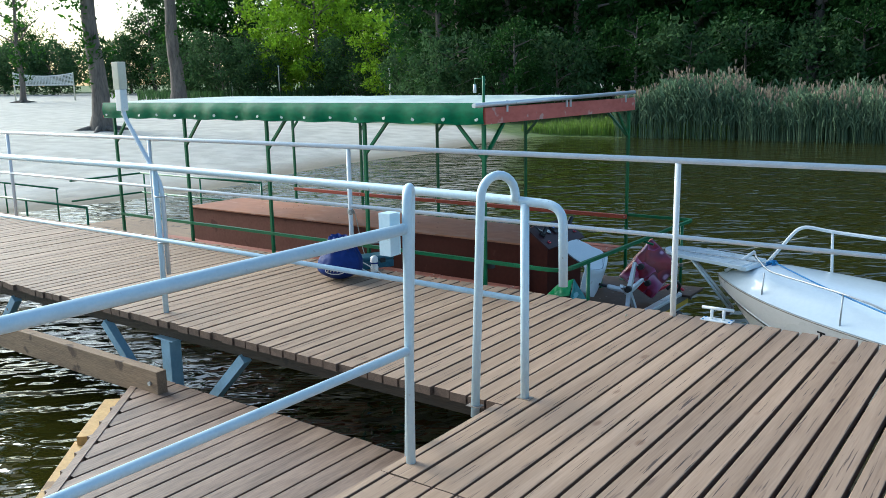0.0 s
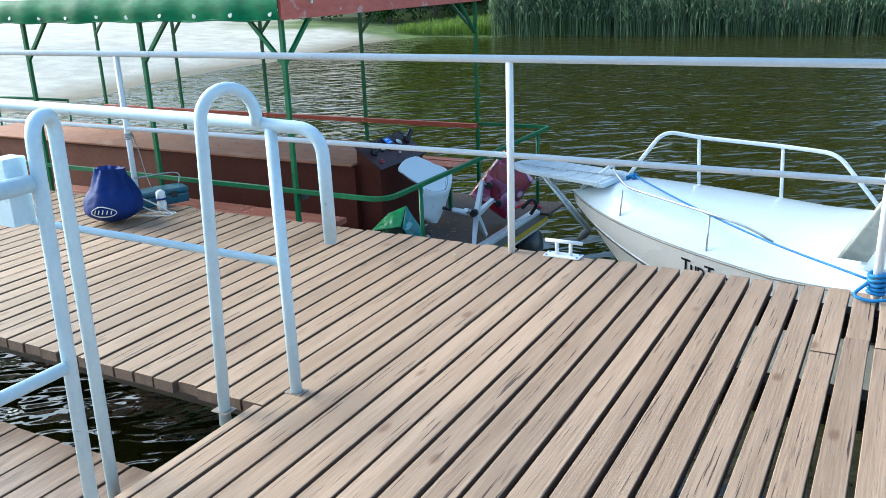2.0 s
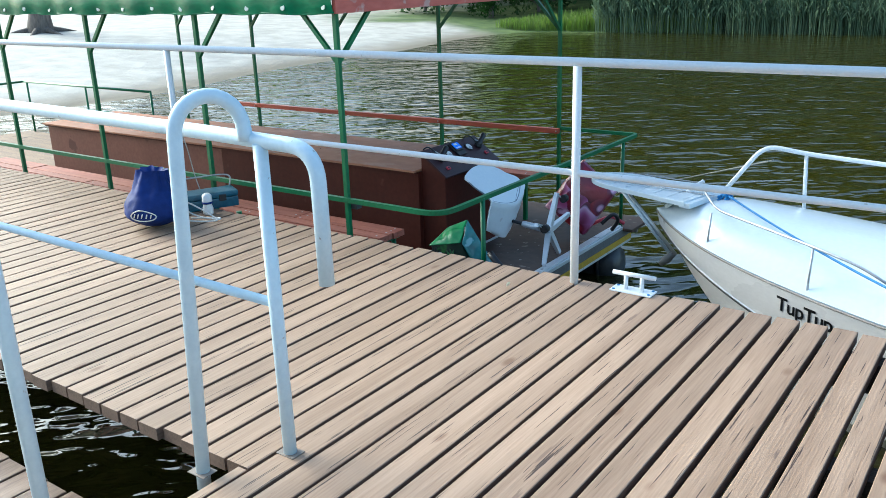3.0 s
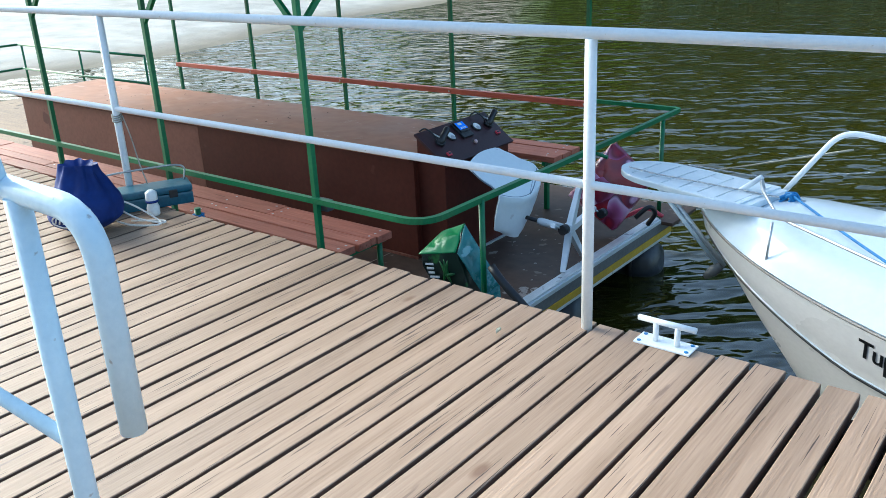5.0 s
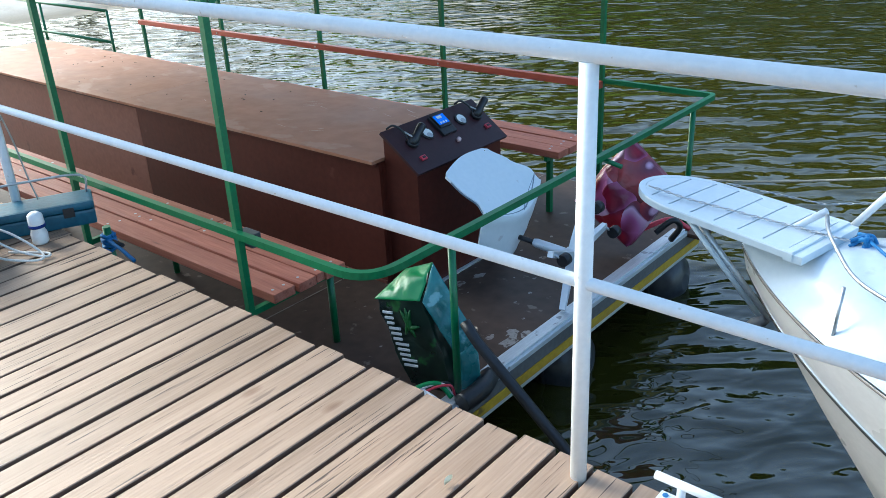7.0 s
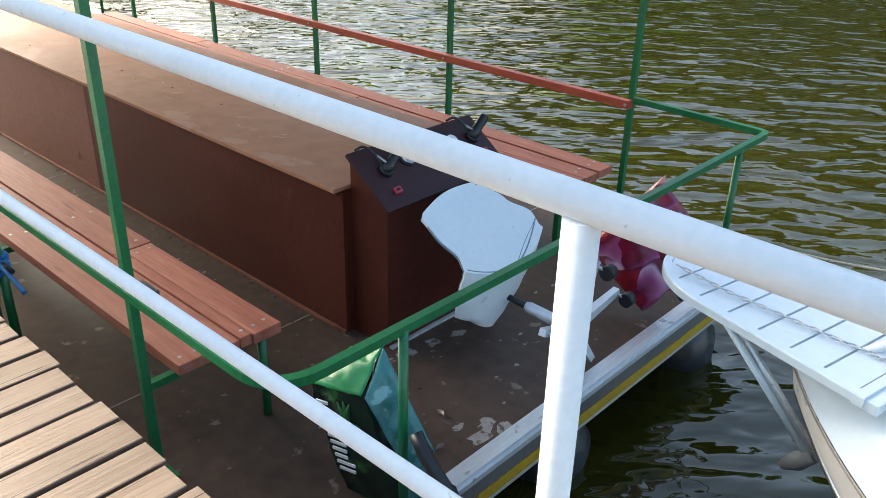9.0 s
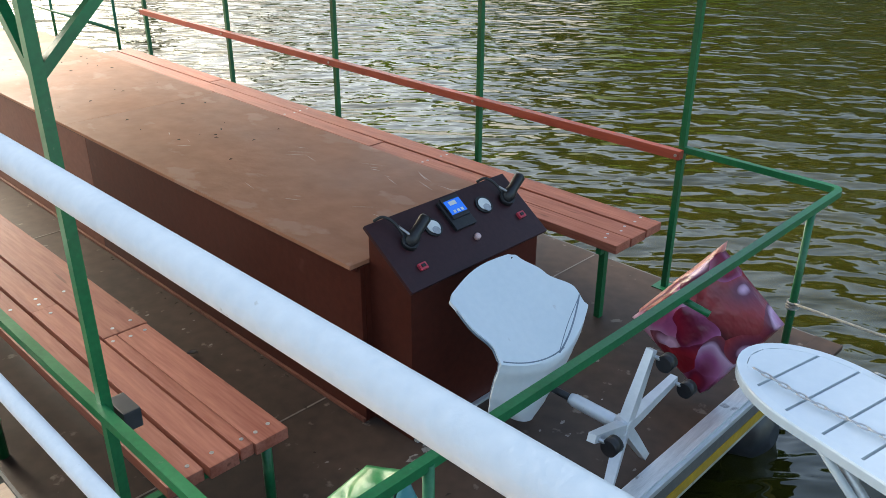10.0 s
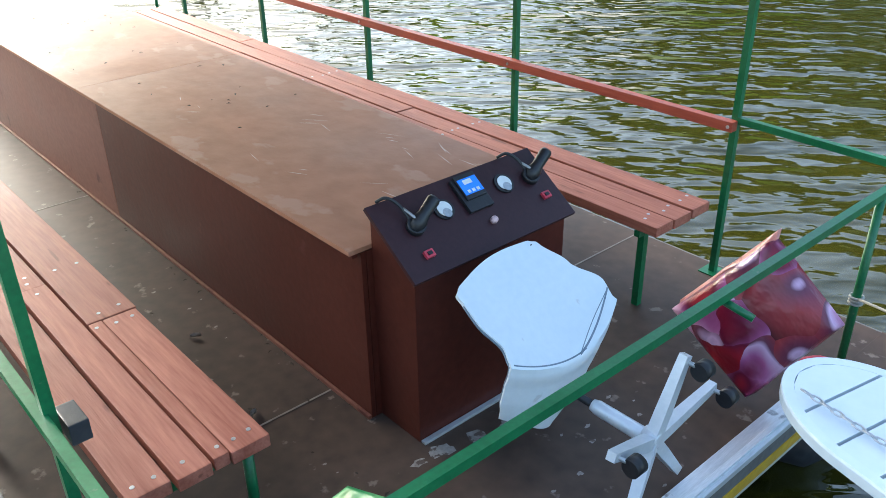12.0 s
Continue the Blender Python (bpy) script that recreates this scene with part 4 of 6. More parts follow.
def foredeck(u, v):
    s, w = 0.0 + 2.35 * u ** 1.3, (v - 0.5) * 2
    b = beam(s)
    camber = 0.15 * min(s / 0.5, 1) * max(1 - abs(w) ** 2.4, 0)
    step = 0.035 * (1 / (1 + math.exp((abs(w) - 0.78) * 28))) * min(s / 0.6, 1)
    return mb(s, w * b, sheer(s) + camber + step + 0.04 * min(s / 2.3, 1))


smooth(part("foredeck", sheet(foredeck, 40, 40, 0.01), "gelcoat", motorboat, "smooth white foredeck"), 50)


def sidedeck(u, v):
    s, w = 2.35 + 3.2 * u, (v - 0.5) * 2
    return mb(s, w * beam(s), sheer(s) + 0.04 + 0.12 * max(1 - abs(w) ** 2.4, 0))


smooth(part("aft_deck", sheet(sidedeck, 20, 20, 0.01), "gelcoat", motorboat))
part("transom", box((0, 0, 0), (0.03, 1.86, 0.9), 0.01, Matrix.Translation(mb(5.58, -0.93, -1.1)) @ Matrix.Rotation(math.atan2(PORT.y, PORT.x) - math.pi / 2, 4, "Z")), "hullcream", motorboat)


def loft(rings):
    bm = bmesh.new()
    vs = [[bm.verts.new(p) for p in r] for r in rings]
    k = len(vs[0])
    for a, b in zip(vs, vs[1:]):
        for i in range(k):
            bm.faces.new((a[i], a[(i + 1) % k], b[(i + 1) % k], b[i]))
    bm.faces.new(vs[0][::-1])
    bm.faces.new(vs[-1])
    bmesh.ops.recalc_face_normals(bm, faces=bm.faces[:])
    bmesh.ops.bevel(bm, geom=[e for e in bm.edges], offset=0.03, segments=2, affect="EDGES")
    return bm


cab = smooth(part("cabin", loft([[mb(2.24, -0.70, -0.12), mb(2.24, 0.70, -0.12), mb(5.3, 0.74, -0.12), mb(5.3, -0.74, -0.12)],
                                 [mb(2.38, -0.66, 0.20), mb(2.38, 0.66, 0.20), mb(5.3, 0.70, 0.24), mb(5.3, -0.70, 0.24)],
                                 [mb(2.74, -0.56, 0.50), mb(2.74, 0.56, 0.50), mb(5.25, 0.62, 0.56), mb(5.25, -0.62, 0.56)]]), "gelcoat", motorboat, "white cabin"), 35)
for side in (1, -1):
    w = part("side_window", sheet(lambda u, v: mb(2.64 + 0.75 * u, side * (0.728 - 0.035 * v), -0.02 + 0.20 * v), 4, 3, 0.012), "glass", cab, "dark cabin side window")
    part("window_frame", tube(rounded([mb(2.62, side * 0.735, -0.03), mb(3.41, side * 0.735, -0.03), mb(3.41, side * 0.70, 0.19), mb(2.68, side * 0.70, 0.19), mb(2.62, side * 0.735, -0.03)], 0.06), 0.012, 8), "steel", cab)
    part("windshield_wing", sheet(lambda u, v: mb(2.13 + 0.16 * u + 0.20 * v, side * (0.68 - 0.05 * v), -0.07 + 0.38 * v * (1 - 0.25 * u)), 6, 6, 0.006), "screenvinyl", motorboat, "grey vinyl windshield wing")
part("windshield", sheet(lambda u, v: mb(2.40 + 0.30 * v, (u - 0.5) * 1.1, 0.24 + 0.26 * v), 6, 4, 0.008), "glass", motorboat)
part("windshield_arch", tube(rounded([mb(2.45, 0.72, 0.22), mb(2.72, 0.66, 0.86), mb(2.72, -0.66, 0.86), mb(2.45, -0.72, 0.22)], 0.2), 0.02), "white", motorboat)
part("arch_stay", tube([mb(2.68, 0.66, 0.78), mb(3.3, 0.68, 0.25)], 0.016), "white", motorboat)

# bow rail: one bent tube, stanchions to both sides
RH = 0.36


def rail_pt(s, side, h, inset=0.04):
    return mb(s, side * (beam(s) - inset), sheer(s) + 0.05 + h)


br = part("bow_rail", tube(rounded([rail_pt(0.30, -1, 0.02), rail_pt(0.56, -1, 0.46), rail_pt(0.80, -1, 0.435), rail_pt(1.38, -1, 0.445), rail_pt(1.75, -1, 0.45), rail_pt(2.08, -1, 0.06)], 0.10, 6), 0.016), "white", motorboat, "white tube bow rail")
part("bow_rail", tube(rounded([mb(0.30, -0.14, 0.02), mb(0.33, -0.02, 0.17), mb(0.42, 0.16, 0.17), mb(0.62, beam(0.62) - 0.12, 0.10), rail_pt(1.35, 1, 0.25), rail_pt(1.62, 1, 0.235), rail_pt(1.78, 1, 0.19)], 0.10, 6), 0.0075), "steel", motorboat, "thin grey side rail")
part("bow_rail", tube([mb(0.10, 0.06, -0.03), mb(0.33, -0.02, 0.17)], 0.015), "white", motorboat)
for s in (0.80, 1.38):
    part("stanchion", tube([rail_pt(s + 0.02, -1, -0.03), rail_pt(s, -1, 0.435)], 0.013), "white", br)
for s in (0.62, 1.35):
    part("stanchion", tube([rail_pt(s, 1, -0.04, 0.03), rail_pt(s, 1, 0.25 if s > 1 else 0.18, 0.06)], 0.0065), "steel", br)
part("deck_cleat", tube([mb(0.44, -0.04, 0.055), mb(0.56, -0.05, 0.065)], 0.012), "steel", motorboat)
for i in range(7):
    a = i * 2.1
    part("knot_turn", rope([mb(0.47 + 0.045 * math.cos(a), -0.03 + 0.04 * math.sin(a), 0.05 + 0.008 * i), mb(0.50, -0.02 + 0.03 * math.sin(a + 2), 0.105), mb(0.49 + 0.05 * math.cos(a + 3.4), -0.04 + 0.05 * math.sin(a + 3.4), 0.055)], 0.009, 5), "bluerope", motorboat, "blue rope wound on the cleat")

# slatted boarding platform over the bow
TIP, G2 = Vector((-0.785, 5.885, 0.095)), Vector((0.80, -0.17, -0.02))
GX, GY = G2.normalized(), Vector((0.17, 0.80, 0)).normalized()


def gp_pt(a, w, z=0.0):
    return TIP + GX * a + GY * w + Vector((0, 0, z))


def half(a):
    return 0.205 * math.sqrt(max(1 - (1 - min(a / 0.30, 1)) ** 2, 0)) if a < 0.30 else 0.205 + 0.02 * (a - 0.3)




def half_in(a):
    """Half width of the slatted field inside the rim."""
    return 0.85 * half(min(max(0.44 + (a - 0.44) / 0.93, 0.0), 0.88))


def rim_plate():
    """Flat rim of the platform: a band round the slatted field, with thickness."""
    steps = [0.88 * (1 - i / 24) ** 1.7 for i in range(25)]
    way = [(a, half(a)) for a in steps] + [(a, -half(a)) for a in steps[-2::-1]]
    bm = bmesh.new()
    rows = []
    for a, w in way:
        ia, iw = 0.44 + (a - 0.44) * 0.93, w * 0.85
        rows.append([bm.verts.new(gp_pt(*q)) for q in ((a, w, -0.018), (a, w, 0.008), (a * 0.998 + 0.001, w * 0.985, 0.014), (ia, iw, 0.014), (ia, iw, -0.018))])
    n = len(rows)
    for i in range(n):
        p, q = rows[i], rows[(i + 1) % n]
        for k in range(5):
            bm.faces.new((p[k], p[(k + 1) % 5], q[(k + 1) % 5], q[k]))
    bmesh.ops.recalc_face_normals(bm, faces=bm.faces[:])
    return bm


gplat = part("boarding_platform", rim_plate(), "gelcoat", motorboat, "white slatted bow platform")
nsl = 7
for i in range(nsl):
    pitch = 0.818 / nsl
    a0, a1 = 0.031 + i * pitch + 0.0045, 0.031 + (i + 1) * pitch - 0.0045
    bm = bmesh.new()
    rows = []
    for k in range(5):
        a = a0 + (a1 - a0) * k / 4
        w = half_in(a)
        rows.append([bm.verts.new(gp_pt(a, q, z)) for q, z in ((-w, -0.012), (-w, 0.0135), (w, 0.0135), (w, -0.012))])
    for p, q in zip(rows, rows[1:]):
        for k in range(4):
            bm.faces.new((p[k], p[(k + 1) % 4], q[(k + 1) % 4], q[k]))
    bm.faces.new(rows[0])
    bm.faces.new(rows[-1][::-1])
    bmesh.ops.recalc_face_normals(bm, faces=bm.faces[:])
    part("platform_slat", bm, "gelcoat", gplat)
part("platform_back", box((-0.02, -0.21, -0.03), (0.06, 0.21, 0.005), 0.004, Matrix.Translation(gp_pt(0.86, 0)) @ Matrix.Rotation(math.atan2(GX.y, GX.x), 4, "Z")), "gelcoat", motorboat)
for w, k in ((-0.155, 0.0), (-0.115, 0.05)):
    part("platform_strut", tube([gp_pt(0.36, w - 0.01, -0.02), mb(0.13 + k, 0.03, -0.37)], 0.013), "alu" if k else "gelcoat", motorboat)
part("strut_float", tube([mb(0.07, 0.04, -0.46), mb(0.12, 0.04, -0.41), mb(0.17, 0.04, -0.36)], [0.018, 0.034, 0.020], 12), "grey", motorboat)


def chain(name, pts, label, size=0.011):
    """Steel links along a way, each turned a quarter against the last."""
    t = thing(name, pts[0], label, "chain")
    way = [Vector(p) for p in pts]
    flip = 0
    for a, b in zip(way, way[1:]):
        nl = max(int((b - a).length / (size * 2.6)), 1)
        d = (b - a).normalized()
        up = Vector((0, 0, 1))
        sd = d.cross(up).normalized()
        for k in range(nl):
            c = a + (b - a) * ((k + 0.5) / nl)
            q = sd if flip % 2 else (up * 0.5 + sd * 0.86)
            flip += 1
            loop = [c + d * size * 1.7 * math.cos(w) + q * size * 0.8 * math.sin(w) for w in [x * math.pi / 4 for x in range(9)]]
            part("link", add_tube(bmesh.new(), loop, size * 0.26, 4, caps=False), "steel", t)


chain("anchor_chain", [gp_pt(0.10, -0.10, 0.03), gp_pt(0.30, -0.09, 0.026), gp_pt(0.62, -0.04, 0.026), mb(0.45, 0.02, 0.09)], "thin steel chain lying on the bow platform")
chain("mooring_chain", [gp_pt(0.30, 0.20, 0.02), gp_pt(0.70, 0.34, 0.00), mb(0.62, -0.75, 0.08)], "steel chain hanging beside the bow platform")

# name on the hull
fc = bpy.data.curves.new("boat_name", "FONT")
fc.body, fc.size, fc.shear, fc.extrude, fc.space_character = "TupTup", 0.165, 0.25, 0.001, 0.92
fc.offset = 0.003
tmp = bpy.data.objects.new("tmp_name", fc)
scene.collection.objects.link(tmp)
bpy.context.view_layer.update()
name_mesh = bpy.data.meshes.new_from_object(tmp.evaluated_get(bpy.context.evaluated_depsgraph_get()))
bpy.data.objects.remove(tmp)
bm = bmesh.new()
bm.from_mesh(name_mesh)
fn = hull_skin(1)
for v in bm.verts:
    s_want = 1.155 + v.co.x * 0.70
    u = (s_want / 5.6) ** (1 / 1.5)
    t_v = 0.315 - (v.co.y + 0.02) * 1.45
    q = fn(u, t_v)
    v.co = q + PORT * 0.004
part("name_lettering", bm, "blackplastic", motorboat, "black cursive name on the bow")

# lines
blue = thing("mooring_rope", (1.93, 4.0, 0.05), "blue nylon mooring rope tied round the railing post", "rope")
part("line", rope([mb(0.50, -0.02, 0.10), (0.75, 5.20, 0.065), (1.35, 4.58, 0.055), (1.90, 4.02, 0.085)], 0.0065), "bluerope", blue)
for i in range(5):
    z = 0.03 + 0.022 * i
    part("turn", rope([(1.95 + 0.038 * math.cos(a), 4.0 + 0.038 * math.sin(a), z + 0.004 * math.sin(a * 2 + i)) for a in [k * math.pi / 4 for k in range(9)]], 0.010, 4), "bluerope", blue)
part("tail", rope([(1.91, 3.97, 0.08), (1.86, 3.92, 0.03), (1.93, 3.90, 0.014), (2.02, 3.93, 0.012), (2.06, 3.99, -0.1)], 0.009), "bluerope", blue)
line = thing("stern_line", (-0.3, 6.0, -0.2), "slack grey mooring line tied to the rail post", "rope")
part("line", rope([mb(0.62, -0.42, 0.28), (-0.40, 6.52, -0.03), (-1.062, 7.005, -0.30)], 0.0055), "greyrope", line)
for i in range(3):
    part("turn", rope([(-1.075 + 0.024 * math.cos(a), 7.02 + 0.024 * math.sin(a), -0.30 - 0.013 * i) for a in [k * math.pi / 4 for k in range(9)]], 0.0055, 3), "greyrope", line)
# ---- dock cleat on the pier edge ----
cl = thing("dock_cleat", (0.315, 4.03, 0), "white painted steel mooring cleat screwed to the planks", "cleat")
part("base_plate", box((0.205, 3.985, 0.001), (0.425, 4.075, 0.008), 0.002), "white", cl)
for x in (0.275, 0.36):
    part("upright", tube([(x, 4.03, 0.006), (x, 4.03, 0.085)], 0.011), "white", cl)
part("cross_bar", tube([(0.205, 4.03, 0.088), (0.43, 4.03, 0.088)], 0.0115), "white", cl)
for x, y in ((0.222, 4.0), (0.222, 4.06), (0.408, 4.0), (0.408, 4.06)):
    part("bolt", disc((x, y, 0.007), (0, 0, 1), 0.008, 0.004, 6), "bluerope", cl, "small blue bolt head")

# ---- tipped white swivel chair against the console ----
chair = thing("swivel_chair", (-1.3, 5.85, PD), "white plastic swivel chair tipped over against the console", "chair")


BACK, DOWNWAY = Vector((-1.645, 5.80, -0.02)), Vector((0.792, 0.124, -0.597))
ACROSS = Vector((0.0, 1.0, 0.0))
ACROSS = (ACROSS - DOWNWAY * ACROSS.dot(DOWNWAY)).normalized()
FACE = DOWNWAY.cross(ACROSS)


def along(k, table):
    for (a, p), (b, q) in zip(table, table[1:]):
        if k <= b:
            f = (k - a) / (b - a)
            return p + (q - p) * f * f * (3 - 2 * f)
    return table[-1][1]


def fold_line(u):
    return 0.150 + 0.36 * u * (1 - u) + 0.04 * u


def shell(u, v):
    """v from the top of the backrest over the fold to the front edge of the seat, u across."""
    if v <= 0.6:
        k = v / 0.6
        lo = along(k, ((0, -0.235), (0.07, -0.268), (0.5, -0.285), (0.8, -0.272), (1, -0.290)))
        hi = along(k, ((0, 0.112), (0.07, 0.140), (0.42, 0.182), (0.78, 0.246), (1, 0.230)))
        top = -0.142 - 0.028 * math.sin(u * math.pi)
        a, d = top + (fold_line(u) - top) * k, 0.0
        cup = 0.022 * (2 * u - 1) ** 2 * math.sin(k * math.pi * 0.6)
    else:
        k = (v - 0.6) / 0.4
        lo = along(k, ((0, -0.290), (0.55, -0.288), (0.85, -0.27), (1, -0.20)))
        hi = along(k, ((0, 0.230), (0.3, 0.222), (0.6, 0.180), (0.85, 0.085), (1, -0.05)))
        a, d = fold_line(u), 0.265 * k
        cup = 0.022 * (2 * u - 1) ** 2 * 0.6 + 0.03 * math.sin(min(k * 4, 1) * math.pi) * 0.4
    return BACK + DOWNWAY * a + ACROSS * (lo + (hi - lo) * u) + FACE * cup + Vector((-0.22, 0.0, -0.97)) * d


sh = smooth(part("seat_shell", sheet(shell, 28, 60, 0.014), "chairwhite", chair, "white moulded shell"), 50)
# welts draw the shaded creases of the shell as dark lines
part("welt", tube([shell(0.02 + 0.55 * i / 20, 0.595) + FACE * 0.010 for i in range(21)], 0.0055, 6), "crease_shade", sh)
for k, r in ((0.0, 0.006), (0.02, 0.005), (0.05, 0.004)):
    part("welt", tube([shell(0.50 + 0.49 * i / 20, 0.60 - k * 1.6 * math.sin(i / 20 * math.pi) - 0.08 * i / 20) + FACE * 0.010 for i in range(21)], r, 6), "crease_shade", sh)
part("welt", tube([shell(0.992, 0.40 + 0.42 * i / 20) + FACE * 0.006 for i in range(21)], 0.006, 6), "crease_shade", sh)
part("welt", tube([shell(0.006, 0.12 + 0.76 * i / 24) + FACE * 0.004 for i in range(25)], 0.006, 6), "crease_shade", sh)
part("screw", disc(shell(0.93, 0.045) + FACE * 0.010, FACE, 0.006, 0.004, 8), "blackplastic", sh)
HUB = Vector((-1.155, 5.845, -0.375))
LIFT = Vector((-1.45, 5.80, -0.33))
dl = (HUB - LIFT).normalized()
part("piston", tube([LIFT - dl * 0.02, LIFT + dl * 0.10], 0.014), "blackplastic", chair, "black gas spring")
part("column", tube([LIFT + dl * 0.08, LIFT + dl * 0.10, HUB - dl * 0.02, HUB], [0.019, 0.025, 0.027, 0.022], 16), "star", chair)
part("hub", tube([HUB - dl * 0.035, HUB + dl * 0.02], 0.036, 16), "star", chair)
for tip in ((-1.15, 5.965, -0.10), (-1.15, 6.165, -0.32), (-1.12, 5.585, -0.26), (-1.10, 5.67, -0.60), (-1.155, 6.02, -0.605)):
    tip = Vector(tip)
    d = (tip - HUB).normalized()
    arm = part("leg", tube([HUB, HUB + d * 0.1, tip], [0.021, 0.020, 0.015], square=True), "star", chair)
    if tip.z > -0.55:
        cst = part("castor", tube([tip - d * 0.02 + Vector((0.050, 0.012, -0.028)), tip - d * 0.02 + Vector((0.050, 0.058, -0.028))], 0.031, 16), "blackplastic", arm, "black twin castor")
        part("castor_pin", tube([tip - d * 0.02, tip - d * 0.02 + Vector((0.05, 0.03, -0.022))], 0.008, 8), "steel", arm)

# ---- bags on the pontoon ----


def crumple(p, amp, f=9.0):
    return p + noise.noise_vector(p * f) * amp + noise.noise_vector(p * f * 2.7) * amp * 0.4


def hull_bag(corners, depth, n, mat, name, parent, label, amp):
    """A soft bag: a front of four corners, puffed and creased, with depth behind."""
    a, b, c, e = [Vector(q) for q in corners]

    def front(u, v, side):
        p = a.lerp(b, u).lerp(e.lerp(c, u), v)
        puff = math.sin(u * math.pi) ** 0.6 * math.sin(v * math.pi) ** 0.6
        return crumple(p, amp * (0.10 + puff)) + Vector(depth) * (side * (0.12 + 0.38 * puff))
    bm = bmesh.new()
    grids = []
    for side in (-1, 1):
        g = [[bm.verts.new(front(i / n, j / n, side)) for j in range(n + 1)] for i in range(n + 1)]
        for i in range(n):
            for j in range(n):
                bm.faces.new((g[i][j], g[i + 1][j], g[i + 1][j + 1], g[i][j + 1])).smooth = True
        grids.append(g)
    rim = lambda g: [g[i][0] for i in range(n)] + [g[n][j] for j in range(n)] + [g[i][n] for i in range(n, 0, -1)] + [g[0][j] for j in range(n, 0, -1)]
    r0, r1 = rim(grids[0]), rim(grids[1])
    for i in range(len(r0)):
        bm.faces.new((r0[i], r0[(i + 1) % len(r0)], r1[(i + 1) % len(r1)], r1[i])).smooth = True
    bmesh.ops.recalc_face_normals(bm, faces=bm.faces[:])
    return part(name, bm, mat, parent, label)


rb = thing("printed_bag", (-1.25, 6.62, PD), "crumpled glossy pink and red flower-printed bag", "bag")
hull_bag(((-1.60, 6.62, -0.42), (-1.27, 6.66, 0.0), (-0.985, 6.68, -0.24), (-1.20, 6.56, -0.605)), (0.05, 0.20, 0.0), 26, "magenta_foil", "bag_body", rb, "pink and red printed foil", 0.014)
hull_bag(((-1.605, 6.66, -0.40), (-1.275, 6.70, 0.03), (-1.262, 6.665, 0.005), (-1.585, 6.625, -0.425)), (0.02, 0.06, 0.02), 14, "salmon_foil", "top_fold", rb, "salmon-pink folded upper edge", 0.010)
part("strap", rope([(-1.06, 6.60, -0.50), (-0.98, 6.64, -0.42), (-0.96, 6.70, -0.48), (-1.02, 6.72, -0.58)], 0.018, 6), "blackplastic", rb, "black carrying strap")
part("strap", rope([(-1.2, 6.70, -0.55), (-1.08, 6.82, -0.50), (-0.98, 6.88, -0.56)], 0.016, 6), "redplastic", rb, "red carrying strap")

gb = thing("leaf_bag", (-1.24, 4.80, PD), "black and green leaf-printed bag standing half open", "bag")


LEAF_LOW = [Vector(q) for q in ((-1.33, 4.765, PD + 0.004), (-1.11, 4.805, PD + 0.004), (-1.085, 4.90, PD + 0.004), (-1.32, 4.90, PD + 0.004))]
LEAF_TOP = [Vector(q) for q in ((-1.485, 4.742, -0.246), (-1.245, 4.775, -0.190), (-1.27, 4.885, -0.075), (-1.43, 4.885, -0.150))]


def gbag(u, v):
    """Side wall of the bag, leaning over, u round its four sides and v upwards."""
    k = u * 4 % 4
    i, q = int(k), k - int(k)
    p = LEAF_LOW[i].lerp(LEAF_LOW[(i + 1) % 4], q).lerp(LEAF_TOP[i].lerp(LEAF_TOP[(i + 1) % 4], q), v)
    return crumple(p, 0.015) if v > 0.02 else p


smooth(part("bag_body", sheet(gbag, 40, 18, 0.004), "leafprint", gb, "black bag with leaf print"), 60)
hull_bag(((-1.49, 4.735, -0.242), (-1.43, 4.885, -0.140), (-1.27, 4.89, -0.065), (-1.25, 4.77, -0.195)), (0, 0, 0.02), 16, "brightgreen", "bag_flap", gb, "bright green folded flap", 0.022)
hull_bag(((-1.24, 4.775, -0.200), (-1.265, 4.885, -0.065), (-1.045, 4.905, -0.38), (-1.10, 4.83, -0.46)), (0.03, -0.02, 0.01), 18, "tealfoil", "bag_side", gb, "shiny teal side gusset", 0.022)
hull_bag(((-1.10, 4.83, -0.44), (-1.05, 4.90, -0.38), (-1.03, 4.90, -0.62), (-1.09, 4.83, -0.63)), (0.03, -0.02, 0.0), 12, "tealfoil", "bag_side", gb, "shiny teal side gusset", 0.018)
for i in range(11):
    f = 0.86 - i * 0.062
    q0 = LEAF_LOW[0].lerp(LEAF_TOP[0], f).lerp(LEAF_LOW[1].lerp(LEAF_TOP[1], f), 0.10)
    wid = 0.052 + 0.030 * (i / 10) - 0.010 * (i % 3)
    m = Matrix.Translation(q0 + Vector((0, -0.016, 0))) @ Matrix.Rotation(0.16, 4, "Z") @ Matrix.Rotation(-0.12, 4, "Y")
    part("print_bar", box((0, -0.003, 0), (wid, 0.003, 0.011), 0.001, m), "gaugeface", gb)
for a, b in (((0.42, 0.62), (0.72, 0.90)), ((0.62, 0.60), (0.50, 0.90)), ((0.50, 0.70), (0.80, 0.72)), ((0.58, 0.66), (0.62, 0.92))):
    way = []
    for k in range(6):
        u, f = a[0] + (b[0] - a[0]) * k / 5, a[1] + (b[1] - a[1]) * k / 5
        way.append(LEAF_LOW[0].lerp(LEAF_TOP[0], f).lerp(LEAF_LOW[1].lerp(LEAF_TOP[1], f), u) + Vector((0, -0.012, 0)))
    part("printed_leaf", tube(way, [0.003, 0.008, 0.011, 0.010, 0.007, 0.002], 6), "leafgreen", gb, "green printed leaf")
jb = thing("junction_box", (-1.13, 4.53, PD), "white plastic junction box standing on the deck corner", "box")
jm = Matrix.Translation((-1.118, 4.59, PD)) @ Matrix.Rotation(-0.19, 4, "Z")
